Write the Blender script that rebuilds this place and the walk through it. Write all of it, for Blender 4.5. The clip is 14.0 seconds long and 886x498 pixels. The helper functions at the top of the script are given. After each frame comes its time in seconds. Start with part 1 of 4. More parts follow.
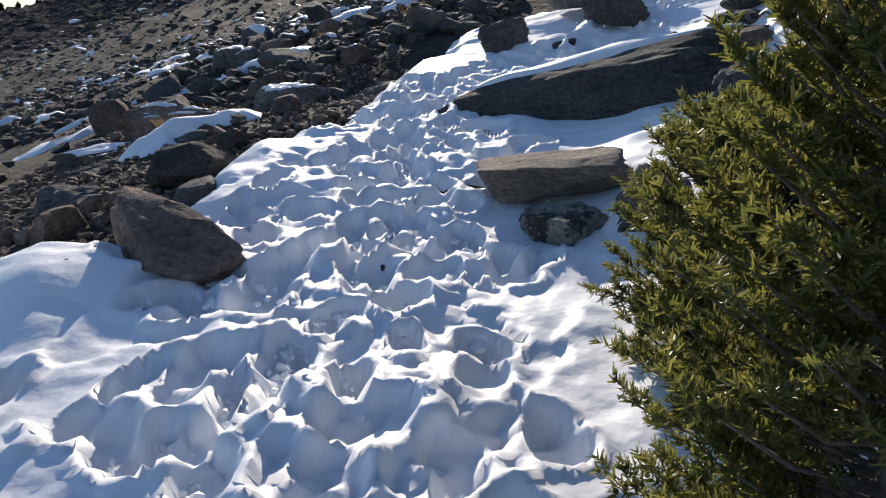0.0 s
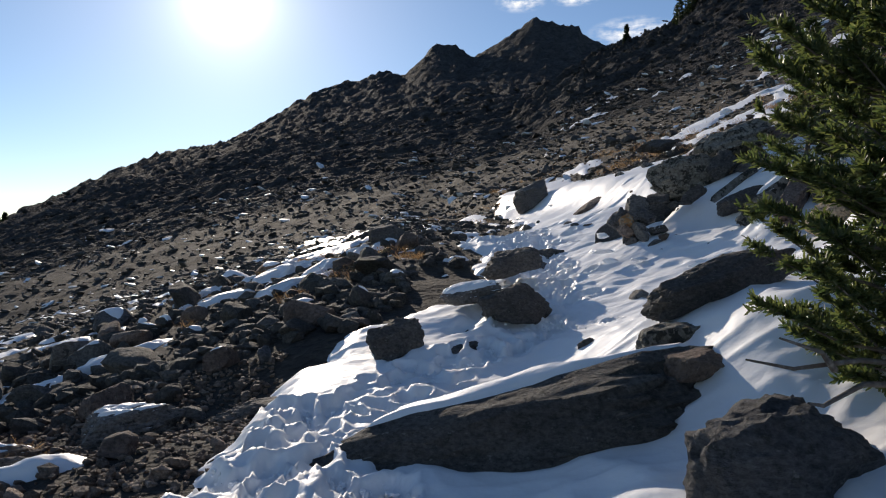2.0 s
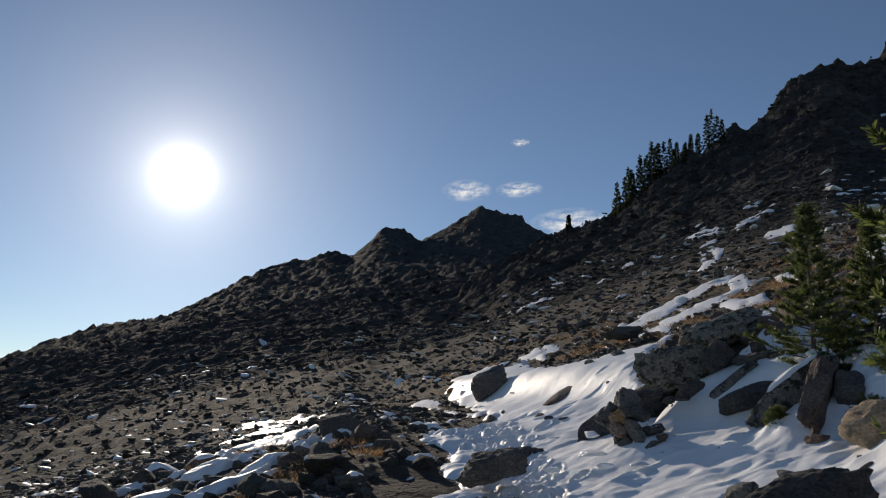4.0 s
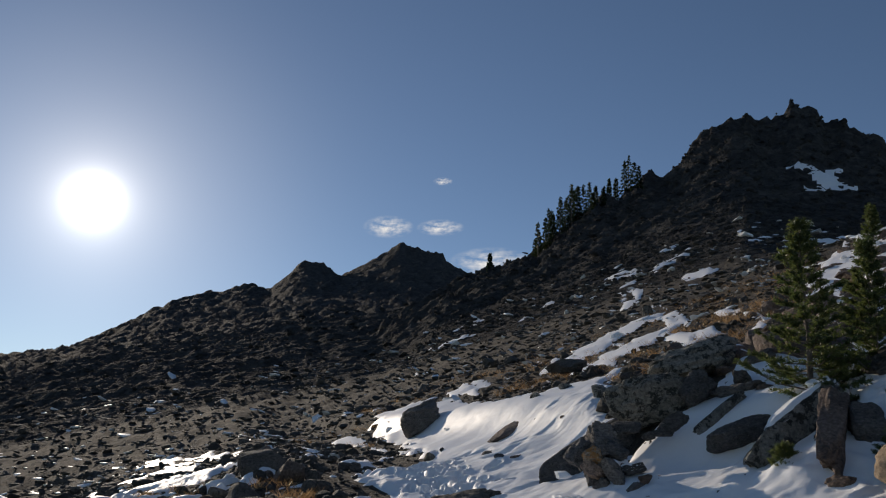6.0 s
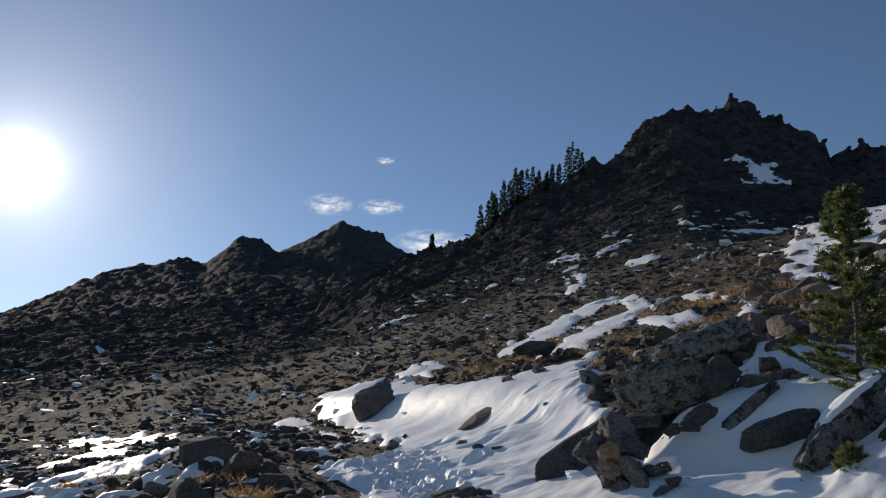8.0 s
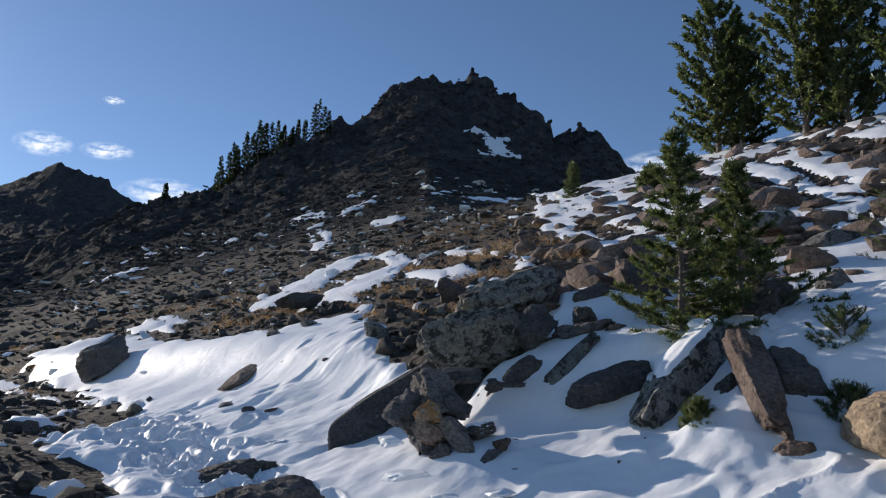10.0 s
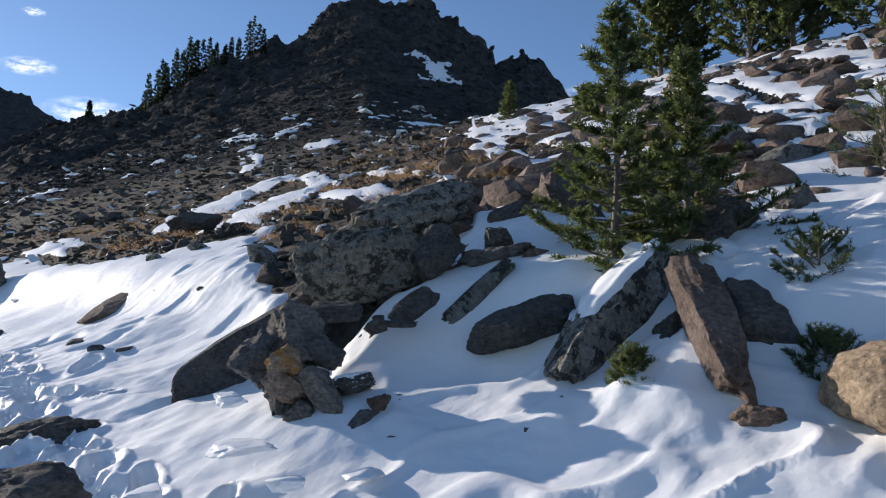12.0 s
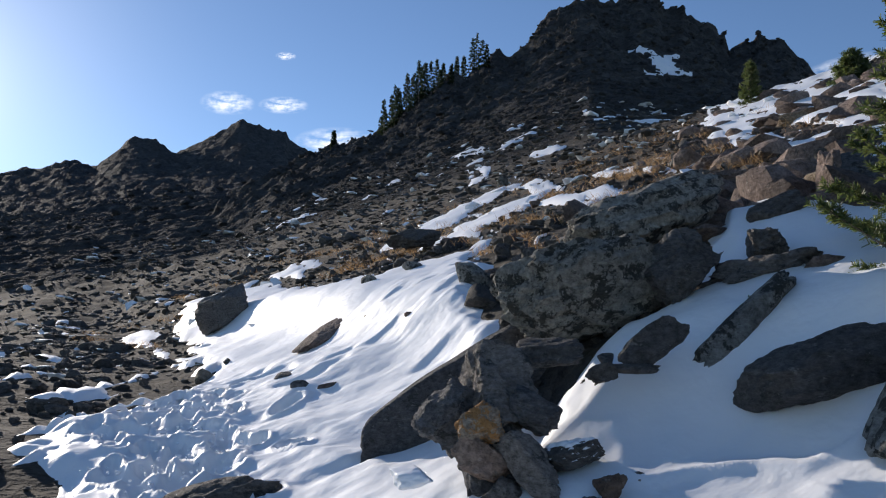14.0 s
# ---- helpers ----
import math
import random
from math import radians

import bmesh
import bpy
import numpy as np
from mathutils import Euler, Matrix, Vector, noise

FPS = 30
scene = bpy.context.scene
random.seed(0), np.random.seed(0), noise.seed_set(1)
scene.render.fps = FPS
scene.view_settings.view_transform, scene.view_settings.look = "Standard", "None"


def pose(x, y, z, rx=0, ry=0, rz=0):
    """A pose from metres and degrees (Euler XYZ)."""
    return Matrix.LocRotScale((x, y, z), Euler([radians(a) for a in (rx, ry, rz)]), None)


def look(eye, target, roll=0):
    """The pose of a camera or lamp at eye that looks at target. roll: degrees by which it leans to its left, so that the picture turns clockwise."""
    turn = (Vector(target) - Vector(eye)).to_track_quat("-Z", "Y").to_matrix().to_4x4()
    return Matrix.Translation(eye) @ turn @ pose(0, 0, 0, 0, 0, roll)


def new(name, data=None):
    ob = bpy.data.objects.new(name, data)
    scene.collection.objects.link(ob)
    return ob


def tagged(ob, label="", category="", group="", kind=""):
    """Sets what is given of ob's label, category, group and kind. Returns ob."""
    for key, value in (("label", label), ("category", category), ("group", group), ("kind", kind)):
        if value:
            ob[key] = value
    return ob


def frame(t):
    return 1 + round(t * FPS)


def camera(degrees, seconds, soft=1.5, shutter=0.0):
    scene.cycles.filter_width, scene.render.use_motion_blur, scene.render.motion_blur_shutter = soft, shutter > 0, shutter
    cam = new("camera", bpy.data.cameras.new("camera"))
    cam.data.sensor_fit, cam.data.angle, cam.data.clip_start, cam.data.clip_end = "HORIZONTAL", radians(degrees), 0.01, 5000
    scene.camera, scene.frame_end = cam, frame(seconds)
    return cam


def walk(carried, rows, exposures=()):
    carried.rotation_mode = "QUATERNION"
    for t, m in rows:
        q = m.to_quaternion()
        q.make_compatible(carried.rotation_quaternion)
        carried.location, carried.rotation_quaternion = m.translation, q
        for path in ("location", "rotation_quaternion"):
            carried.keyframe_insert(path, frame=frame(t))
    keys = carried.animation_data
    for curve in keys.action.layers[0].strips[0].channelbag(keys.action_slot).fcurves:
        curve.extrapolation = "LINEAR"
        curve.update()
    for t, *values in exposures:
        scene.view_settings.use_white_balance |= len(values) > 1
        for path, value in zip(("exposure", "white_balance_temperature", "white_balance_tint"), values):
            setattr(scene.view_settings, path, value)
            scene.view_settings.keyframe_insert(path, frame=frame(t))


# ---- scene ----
cam = camera(59.3, 14.0, 1.15)
PATH = [
    (0, (0.536, 0.138, 1.52), (0.383, 2.017, 0.852), 1.6),
    (0.5, (0.387, 0.496, 1.566), (0.195, 2.395, 0.971), 0.7),
    (1, (0.462, 0.88, 1.639), (0.269, 2.815, 1.172), -1.1),
    (1.5, (0.388, 1.251, 1.711), (0.287, 3.231, 1.446), -0.5),
    (2, (0.353, 1.569, 1.849), (0.484, 3.564, 1.828), 1.8),
    (2.5, (0.395, 1.98, 1.83), (0.618, 3.96, 2.004), 2.0),
    (3, (0.317, 2.267, 1.864), (0.488, 4.241, 2.137), 2.7),
    (3.5, (0.085, 2.601, 1.923), (0.246, 4.572, 2.219), 4.2),
    (4, (0.102, 2.856, 2.011), (0.349, 4.791, 2.454), 2.9),
    (4.2, (0.106, 3.027, 2.044), (0.357, 4.946, 2.55), 2.2),
    (6.3, (-0.18, 4.659, 1.978), (0.268, 6.53, 2.524), 3.3),
    (6.5, (-0.294, 4.86, 2.007), (0.148, 6.742, 2.519), 3.4),
    (7, (-0.342, 5.203, 2.108), (0.124, 7.086, 2.595), 4.3),
    (7.2, (-0.317, 5.364, 2.079), (0.162, 7.244, 2.564), 4.5),
    (9.3, (-0.225, 6.986, 2.202), (0.737, 8.656, 2.737), 1.8),
    (9.5, (-0.209, 7.185, 2.159), (0.825, 8.816, 2.677), 1.9),
    (10, (-0.18, 7.552, 2.151), (1.008, 9.1, 2.589), 1.9),
    (10.5, (0.217, 7.78, 2.148), (1.51, 9.262, 2.51), 1.7),
    (11, (0.511, 8.118, 2.192), (1.874, 9.55, 2.492), 1.7),
    (11.5, (0.841, 8.3, 2.231), (2.219, 9.725, 2.498), 1.8),
    (12, (1.165, 8.494, 2.33), (2.496, 9.963, 2.591), 1.9),
    (12.5, (1.341, 8.777, 2.417), (2.589, 10.317, 2.682), 2.0),
    (13, (1.632, 8.932, 2.438), (2.777, 10.551, 2.701), 2.1),
    (13.5, (1.863, 9.16, 2.515), (2.824, 10.891, 2.797), 1.5),
    (14, (2.006, 9.493, 2.573), (2.845, 11.289, 2.836), 1.2),
]
walk(cam, [(t, look(eye, target, roll)) for t, eye, target, roll in PATH], [(0, 1.1, 6600, 11), (1.0, 0.88, 6650, 11), (1.6, 0.78, 6700, 11), (2.2, 0.55, 6950, 11), (3, 0.35, 7100, 11), (4.2, 0.2, 7100, 11), (6.5, 0.12, 7100, 11), (7.2, 0.17, 7100, 11), (9.3, 0.72, 6450, 11), (10, 0.78, 6450, 11), (12.5, 1.06, 6450, 11), (13.2, 1.06, 6450, 11), (14, 0.92, 6450, 11)])

# ---- light ----
SUN_BEARING, SUN_HEIGHT = radians(-12.2), radians(16.3)
sun_way = Vector((math.sin(SUN_BEARING) * math.cos(SUN_HEIGHT), math.cos(SUN_BEARING) * math.cos(SUN_HEIGHT), math.sin(SUN_HEIGHT)))
sun_data = bpy.data.lights.new("sun", "SUN")
sun_data.energy, sun_data.angle, sun_data.color = 2.6, radians(0.53), (1.0, 0.9, 0.78)
sun = new("sun", sun_data)
sun.matrix_world = look(sun_way * 50, (0, 0, 0))

world = bpy.data.worlds.new("sky")
scene.world = world
world.use_nodes = True
wn, wl = world.node_tree.nodes, world.node_tree.links
back = wn["Background"]
sky = wn.new("ShaderNodeTexSky")
sky.sky_type, sky.sun_disc, sky.sun_elevation, sky.sun_rotation = "NISHITA", False, SUN_HEIGHT, SUN_BEARING
sky.altitude, sky.air_density, sky.dust_density, sky.ozone_density = 2600, 1.0, 0.3, 3.0
back.inputs["Strength"].default_value = 0.075
# the sun's disc, aureole and glare, added to the sky by angle from it
wc = wn.new("ShaderNodeTexCoord")
wdot = wn.new("ShaderNodeVectorMath"); wdot.operation = "DOT_PRODUCT"
wnorm = wn.new("ShaderNodeVectorMath"); wnorm.operation = "NORMALIZE"
wl.new(wc.outputs["Generated"], wnorm.inputs[0])
wl.new(wnorm.outputs[0], wdot.inputs[0])
wdot.inputs[1].default_value = sun_way
wmax = wn.new("ShaderNodeMath"); wmax.operation = "MAXIMUM"; wmax.inputs[1].default_value = 0.0
wl.new(wdot.outputs["Value"], wmax.inputs[0])
total = None
for power, gain in ((9.0, 0.22), (60.0, 2.5), (400.0, 4.0), (2000.0, 11.0), (9000.0, 220.0)):
    p = wn.new("ShaderNodeMath"); p.operation = "POWER"; p.inputs[1].default_value = power
    wl.new(wmax.outputs[0], p.inputs[0])
    g = wn.new("ShaderNodeMath"); g.operation = "MULTIPLY"; g.inputs[1].default_value = gain
    wl.new(p.outputs[0], g.inputs[0])
    if total is None:
        total = g
    else:
        a = wn.new("ShaderNodeMath"); a.operation = "ADD"
        wl.new(total.outputs[0], a.inputs[0]); wl.new(g.outputs[0], a.inputs[1])
        total = a
wcol = wn.new("ShaderNodeVectorMath"); wcol.operation = "SCALE"
wcol.inputs[0].default_value = (1.0, 0.98, 0.95)
wl.new(total.outputs[0], wcol.inputs["Scale"])
wadd = wn.new("ShaderNodeVectorMath"); wadd.operation = "ADD"
wl.new(sky.outputs[0], wadd.inputs[0]); wl.new(wcol.outputs[0], wadd.inputs[1])
wl.new(wadd.outputs[0], back.inputs["Color"])


# ---- materials ----
def shader(name):
    m = bpy.data.materials.new(name)
    m.use_nodes = True
    return m, m.node_tree.nodes, m.node_tree.links, m.node_tree.nodes["Principled BSDF"]


def place(nd, ln, scale=1.0, stretch=(1, 1, 1)):
    g = nd.new("ShaderNodeNewGeometry")
    mp = nd.new("ShaderNodeMapping")
    mp.inputs["Scale"].default_value = [scale * s for s in stretch]
    ln.new(g.outputs["Position"], mp.inputs["Vector"])
    return mp.outputs[0]


def noise_tex(nd, ln, where, scale, detail=6, rough=0.55):
    n = nd.new("ShaderNodeTexNoise")
    n.inputs["Scale"].default_value, n.inputs["Detail"].default_value, n.inputs["Roughness"].default_value = scale, detail, rough
    ln.new(where, n.inputs["Vector"])
    return n.outputs["Fac"]


def ramp(nd, ln, fac, stops):
    r = nd.new("ShaderNodeValToRGB")
    while len(r.color_ramp.elements) < len(stops):
        r.color_ramp.elements.new(0.5)
    for e, (p, c) in zip(r.color_ramp.elements, stops):
        e.position = p
        e.color = (*c, 1) if isinstance(c, tuple) else (c, c, c, 1)
    ln.new(fac, r.inputs[0])
    return r.outputs[0]


def mix(nd, ln, fac, a, b, blend="MIX"):
    m = nd.new("ShaderNodeMix")
    m.data_type, m.blend_type = "RGBA", blend
    for sock, v in ((m.inputs[0], fac), (m.inputs[6], a), (m.inputs[7], b)):
        if isinstance(v, (int, float)):
            sock.default_value = v
        elif isinstance(v, tuple):
            sock.default_value = (*v, 1)
        else:
            ln.new(v, sock)
    return m.outputs[2]


def bump(nd, ln, heights, bsdf, strength=0.5):
    last = None
    for h, dist in heights:
        b = nd.new("ShaderNodeBump")
        b.inputs["Strength"].default_value, b.inputs["Distance"].default_value = strength, dist
        ln.new(h, b.inputs["Height"])
        if last:
            ln.new(last, b.inputs["Normal"])
        last = b.outputs[0]
    ln.new(last, bsdf.inputs["Normal"])


def rock_material(name, dark, mid, light, lichen, spots, stretch=(1, 1, 1)):
    m, nd, ln, bs = shader(name)
    w = place(nd, ln, 1.0, stretch)
    big = noise_tex(nd, ln, w, 2.3, 5)
    fine = noise_tex(nd, ln, w, 26, 8, 0.7)
    base = ramp(nd, ln, big, [(0.25, dark), (0.5, mid), (0.78, light)])
    grain = ramp(nd, ln, fine, [(0.32, 0.42), (0.68, 1.5)])
    base = mix(nd, ln, 1.0, base, grain, "MULTIPLY")
    info = nd.new("ShaderNodeObjectInfo")
    tone = ramp(nd, ln, info.outputs["Random"], [(0.0, (0.72, 0.74, 0.78)), (0.5, (1.0, 0.97, 0.93)), (1.0, (1.14, 1.05, 0.96))])
    base = mix(nd, ln, 1.0, base, tone, "MULTIPLY")
    isl = nd.new("ShaderNodeNewGeometry")
    base = mix(nd, ln, 1.0, base, ramp(nd, ln, isl.outputs["Random Per Island"], [(0.0, 0.62), (0.6, 0.95), (1.0, 1.3)]), "MULTIPLY")
    lich = noise_tex(nd, ln, w, 8.5, 7, 0.7)
    mask = ramp(nd, ln, lich, [(spots, 0.0), (spots + 0.04, 0.85)])
    base = mix(nd, ln, mask, base, lichen)
    pale = noise_tex(nd, ln, w, 17, 4, 0.6)
    base = mix(nd, ln, ramp(nd, ln, pale, [(0.64, 0.0), (0.7, 0.5)]), base, tuple(min(1, c * 1.5) for c in light))
    ln.new(base, bs.inputs["Base Color"])
    bs.inputs["Roughness"].default_value = 0.85
    bs.inputs["Specular IOR Level"].default_value = 0.18
    bump(nd, ln, [(noise_tex(nd, ln, w, 5, 9, 0.68), 0.09), (noise_tex(nd, ln, place(nd, ln, 1.0, (1, 1, 3.5)), 14, 4, 0.6), 0.025), (fine, 0.014)], bs, 0.85)
    return m


GRANITE = rock_material("lichen granite", (0.15, 0.148, 0.138), (0.225, 0.22, 0.2), (0.33, 0.32, 0.285), (0.022, 0.023, 0.02), 0.51)
SLATE = rock_material("dark slab rock", (0.11, 0.107, 0.106), (0.158, 0.15, 0.145), (0.235, 0.22, 0.205), (0.05, 0.05, 0.045), 0.58, (1, 1, 1.5))
RUSTY = rock_material("rusty rock", (0.13, 0.094, 0.077), (0.225, 0.168, 0.138), (0.36, 0.28, 0.235), (0.08, 0.075, 0.065), 0.6)
TAN = rock_material("tan granite", (0.22, 0.175, 0.13), (0.32, 0.255, 0.185), (0.42, 0.345, 0.26), (0.15, 0.13, 0.1), 0.63)
LEDGE = rock_material("layered ledge rock", (0.2, 0.17, 0.145), (0.3, 0.26, 0.22), (0.4, 0.355, 0.3), (0.1, 0.09, 0.075), 0.6, (1, 1, 4))
ORANGE = rock_material("orange lichen rock", (0.16, 0.13, 0.1), (0.24, 0.2, 0.16), (0.32, 0.28, 0.23), (0.42, 0.2, 0.06), 0.48)
TALUS = rock_material("talus", (0.07, 0.067, 0.064), (0.105, 0.098, 0.09), (0.17, 0.155, 0.138), (0.05, 0.05, 0.045), 0.6)

CRAGROCK, nd, ln, bs = shader("crag rock and scree")
w = place(nd, ln)
col = ramp(nd, ln, noise_tex(nd, ln, w, 0.12, 8, 0.7), [(0.3, (0.042, 0.042, 0.043)), (0.5, (0.072, 0.07, 0.068)), (0.7, (0.125, 0.118, 0.108))])
cell = nd.new("ShaderNodeTexVoronoi")
cell.inputs["Scale"].default_value = 0.7
ln.new(w, cell.inputs["Vector"])
col = mix(nd, ln, 0.7, col, ramp(nd, ln, cell.outputs["Color"], [(0.0, 0.5), (1.0, 1.4)]), "MULTIPLY")
ln.new(col, bs.inputs["Base Color"])
bs.inputs["Roughness"].default_value = 0.95
bs.inputs["Specular IOR Level"].default_value = 0.03
bump(nd, ln, [(noise_tex(nd, ln, w, 0.15, 8, 0.7), 3.0), (cell.outputs["Distance"], 0.6), (noise_tex(nd, ln, w, 1.1, 6, 0.7), 0.7)], bs, 0.9)

GRAVEL = rock_material("trail stones", (0.14, 0.11, 0.09), (0.22, 0.17, 0.14), (0.33, 0.27, 0.22), (0.08, 0.07, 0.06), 0.62)

SNOW, nd, ln, bs = shader("snow")
w = place(nd, ln)
soft = noise_tex(nd, ln, w, 0.9, 4)
col = ramp(nd, ln, soft, [(0.3, (0.83, 0.85, 0.88)), (0.7, (0.9, 0.9, 0.9))])
dirt = noise_tex(nd, ln, w, 30, 5, 0.7)
col = mix(nd, ln, ramp(nd, ln, dirt, [(0.73, 0.0), (0.8, 0.5)]), col, (0.3, 0.25, 0.19))
ln.new(col, bs.inputs["Base Color"])
bs.inputs["Roughness"].default_value = 0.55
bs.inputs["Specular IOR Level"].default_value = 0.3
bs.inputs["Subsurface Weight"].default_value = 0.0
bump(nd, ln, [(noise_tex(nd, ln, w, 5, 3, 0.5), 0.03), (noise_tex(nd, ln, w, 90, 3, 0.6), 0.0015)], bs, 0.55)

DIRT, nd, ln, bs = shader("stony soil")
w = place(nd, ln)
big = noise_tex(nd, ln, w, 0.35, 6, 0.6)
mid = noise_tex(nd, ln, w, 3.0, 8, 0.65)
cell = nd.new("ShaderNodeTexVoronoi")
cell.inputs["Scale"].default_value = 14
ln.new(w, cell.inputs["Vector"])
col = ramp(nd, ln, mid, [(0.28, (0.027, 0.025, 0.023)), (0.5, (0.046, 0.041, 0.036)), (0.75, (0.08, 0.069, 0.057))])
stone = ramp(nd, ln, cell.outputs["Color"], [(0.0, (0.55, 0.55, 0.55)), (1.0, (1.35, 1.3, 1.25))])
col = mix(nd, ln, 0.8, col, stone, "MULTIPLY")
col = mix(nd, ln, ramp(nd, ln, big, [(0.5, 0.0), (0.66, 0.7)]), col, (0.1, 0.078, 0.05))
ln.new(col, bs.inputs["Base Color"])
bs.inputs["Roughness"].default_value = 0.95
bs.inputs["Specular IOR Level"].default_value = 0.2
bump(nd, ln, [(noise_tex(nd, ln, w, 0.5, 8, 0.65), 0.5), (cell.outputs["Distance"], 0.03), (mid, 0.06)], bs, 0.8)


def leaf_material(name, dark, light, glow):
    m, nd, ln, bs = shader(name)
    g = nd.new("ShaderNodeNewGeometry")
    c = ramp(nd, ln, g.outputs["Random Per Island"], [(0.0, dark), (1.0, light)])
    ln.new(c, bs.inputs["Base Color"])
    bs.inputs["Roughness"].default_value = 0.42
    bs.inputs["Specular IOR Level"].default_value = 0.5
    tr = nd.new("ShaderNodeBsdfTranslucent")
    tc = mix(nd, ln, 1.0, c, glow, "MULTIPLY")
    ln.new(tc, tr.inputs["Color"])
    ms = nd.new("ShaderNodeMixShader")
    ms.inputs[0].default_value = 0.5
    ln.new(bs.outputs[0], ms.inputs[1])
    ln.new(tr.outputs[0], ms.inputs[2])
    ln.new(ms.outputs[0], nd["Material Output"].inputs["Surface"])
    return m


NEEDLE_NEAR = leaf_material("fir needles", (0.05, 0.066, 0.024), (0.14, 0.138, 0.05), (2.3, 2.1, 1.3))
NEEDLE = leaf_material("pine needles", (0.04, 0.065, 0.03), (0.11, 0.125, 0.055), (1.9, 1.9, 1.2))
NEEDLE_FAR = leaf_material("distant spruce needles", (0.02, 0.032, 0.018), (0.045, 0.06, 0.03), (1.3, 1.3, 1.0))
GRASS = leaf_material("dry grass", (0.22, 0.15, 0.075), (0.43, 0.32, 0.19), (1.3, 1.1, 0.9))

BARK, nd, ln, bs = shader("conifer bark")
w = place(nd, ln, 1.0, (1, 1, 0.35))
col = ramp(nd, ln, noise_tex(nd, ln, w, 22, 6, 0.65), [(0.3, (0.07, 0.055, 0.045)), (0.55, (0.17, 0.14, 0.115)), (0.8, (0.34, 0.31, 0.28))])
ln.new(col, bs.inputs["Base Color"])
bs.inputs["Roughness"].default_value = 0.9
bump(nd, ln, [(noise_tex(nd, ln, w, 30, 5, 0.6), 0.015)], bs, 0.8)

# flat cloud sheets; their own emission stands in for sunlight on them
CLOUD, nd, ln, bs = shader("thin cloud")
tc = nd.new("ShaderNodeTexCoord")
mp = nd.new("ShaderNodeMapping")
ln.new(tc.outputs["Object"], mp.inputs["Vector"])
gr = nd.new("ShaderNodeTexGradient"); gr.gradient_type = "SPHERICAL"
ln.new(mp.outputs[0], gr.inputs["Vector"])
cn = noise_tex(nd, ln, mp.outputs[0], 2.1, 7, 0.6)
am = nd.new("ShaderNodeMath"); am.operation = "MULTIPLY"
ln.new(ramp(nd, ln, gr.outputs["Fac"], [(0.0, 0.0), (0.75, 1.0)]), am.inputs[0])
ln.new(ramp(nd, ln, cn, [(0.4, 0.0), (0.64, 1.0)]), am.inputs[1])
em = nd.new("ShaderNodeEmission")
em.inputs["Color"].default_value, em.inputs["Strength"].default_value = (0.92, 0.95, 1.0, 1), 0.75
tp = nd.new("ShaderNodeBsdfTransparent")
ms = nd.new("ShaderNodeMixShader")
ln.new(am.outputs[0], ms.inputs[0]); ln.new(tp.outputs[0], ms.inputs[1]); ln.new(em.outputs[0], ms.inputs[2])
ln.new(ms.outputs[0], nd["Material Output"].inputs["Surface"])


# ---- shapes of the land ----
def value_noise(x, y, seed=0):
    xi, yi = np.floor(x), np.floor(y)
    fx, fy = x - xi, y - yi
    fx, fy = fx * fx * fx * (fx * (fx * 6 - 15) + 10), fy * fy * fy * (fy * (fy * 6 - 15) + 10)

    def h(a, b):
        n = (a.astype(np.int64) * 374761393 + b.astype(np.int64) * 668265263 + seed * 144665) & 0x7FFFFFFF
        n = ((n ^ (n >> 13)) * 1274126177) & 0x7FFFFFFF
        return ((n ^ (n >> 16)) & 0xFFFF) / 32767.5 - 1
    a, b, c, d = h(xi, yi), h(xi + 1, yi), h(xi, yi + 1), h(xi + 1, yi + 1)
    return (a * (1 - fx) + b * fx) * (1 - fy) + (c * (1 - fx) + d * fx) * fy


def fbm(x, y, octaves=4, seed=0, gain=0.5):
    s, amp, tot = 0, 1.0, 0.0
    for i in range(octaves):
        s = s + amp * value_noise(x * 2 ** i + 17.3 * i, y * 2 ** i - 9.1 * i, seed + i)
        tot += amp
        amp *= gain
    return s / tot


def ridged(x, y, octaves=4, seed=0):
    s, amp, tot = 0, 1.0, 0.0
    for i in range(octaves):
        s = s + amp * (1 - 2 * np.abs(value_noise(x * 2 ** i + 5.7 * i, y * 2 ** i + 3.3 * i, seed + i)))
        tot += amp
        amp *= 0.55
    return s / tot


def softplus(u, w):
    return w * np.logaddexp(0, u / w)


def trail_x(y):
    return np.interp(y, [-5, 0, 4, 7, 11, 16, 25, 40, 80], [0.3, 0.2, -0.2, 0.0, 1.2, 1.9, 2.2, 2.2, 2.0])


# small rises and hollows: x, y, height, width
MOUNDS = [(4.1, 12.95, 0.15, 0.7), (5.55, 12.05, 0.16, 0.4), (-1.35, 3.05, 0.17, 0.55), (3.05, 7.75, 0.3, 0.9), (1.45, 10.3, 0.22, 0.7), (6.7, 13.5, 0.26, 0.9), (5.9, 14.4, 0.2, 0.8), (5.1, 10.9, 0.22, 0.6), (-1.3, 8.5, -0.27, 1.1)]


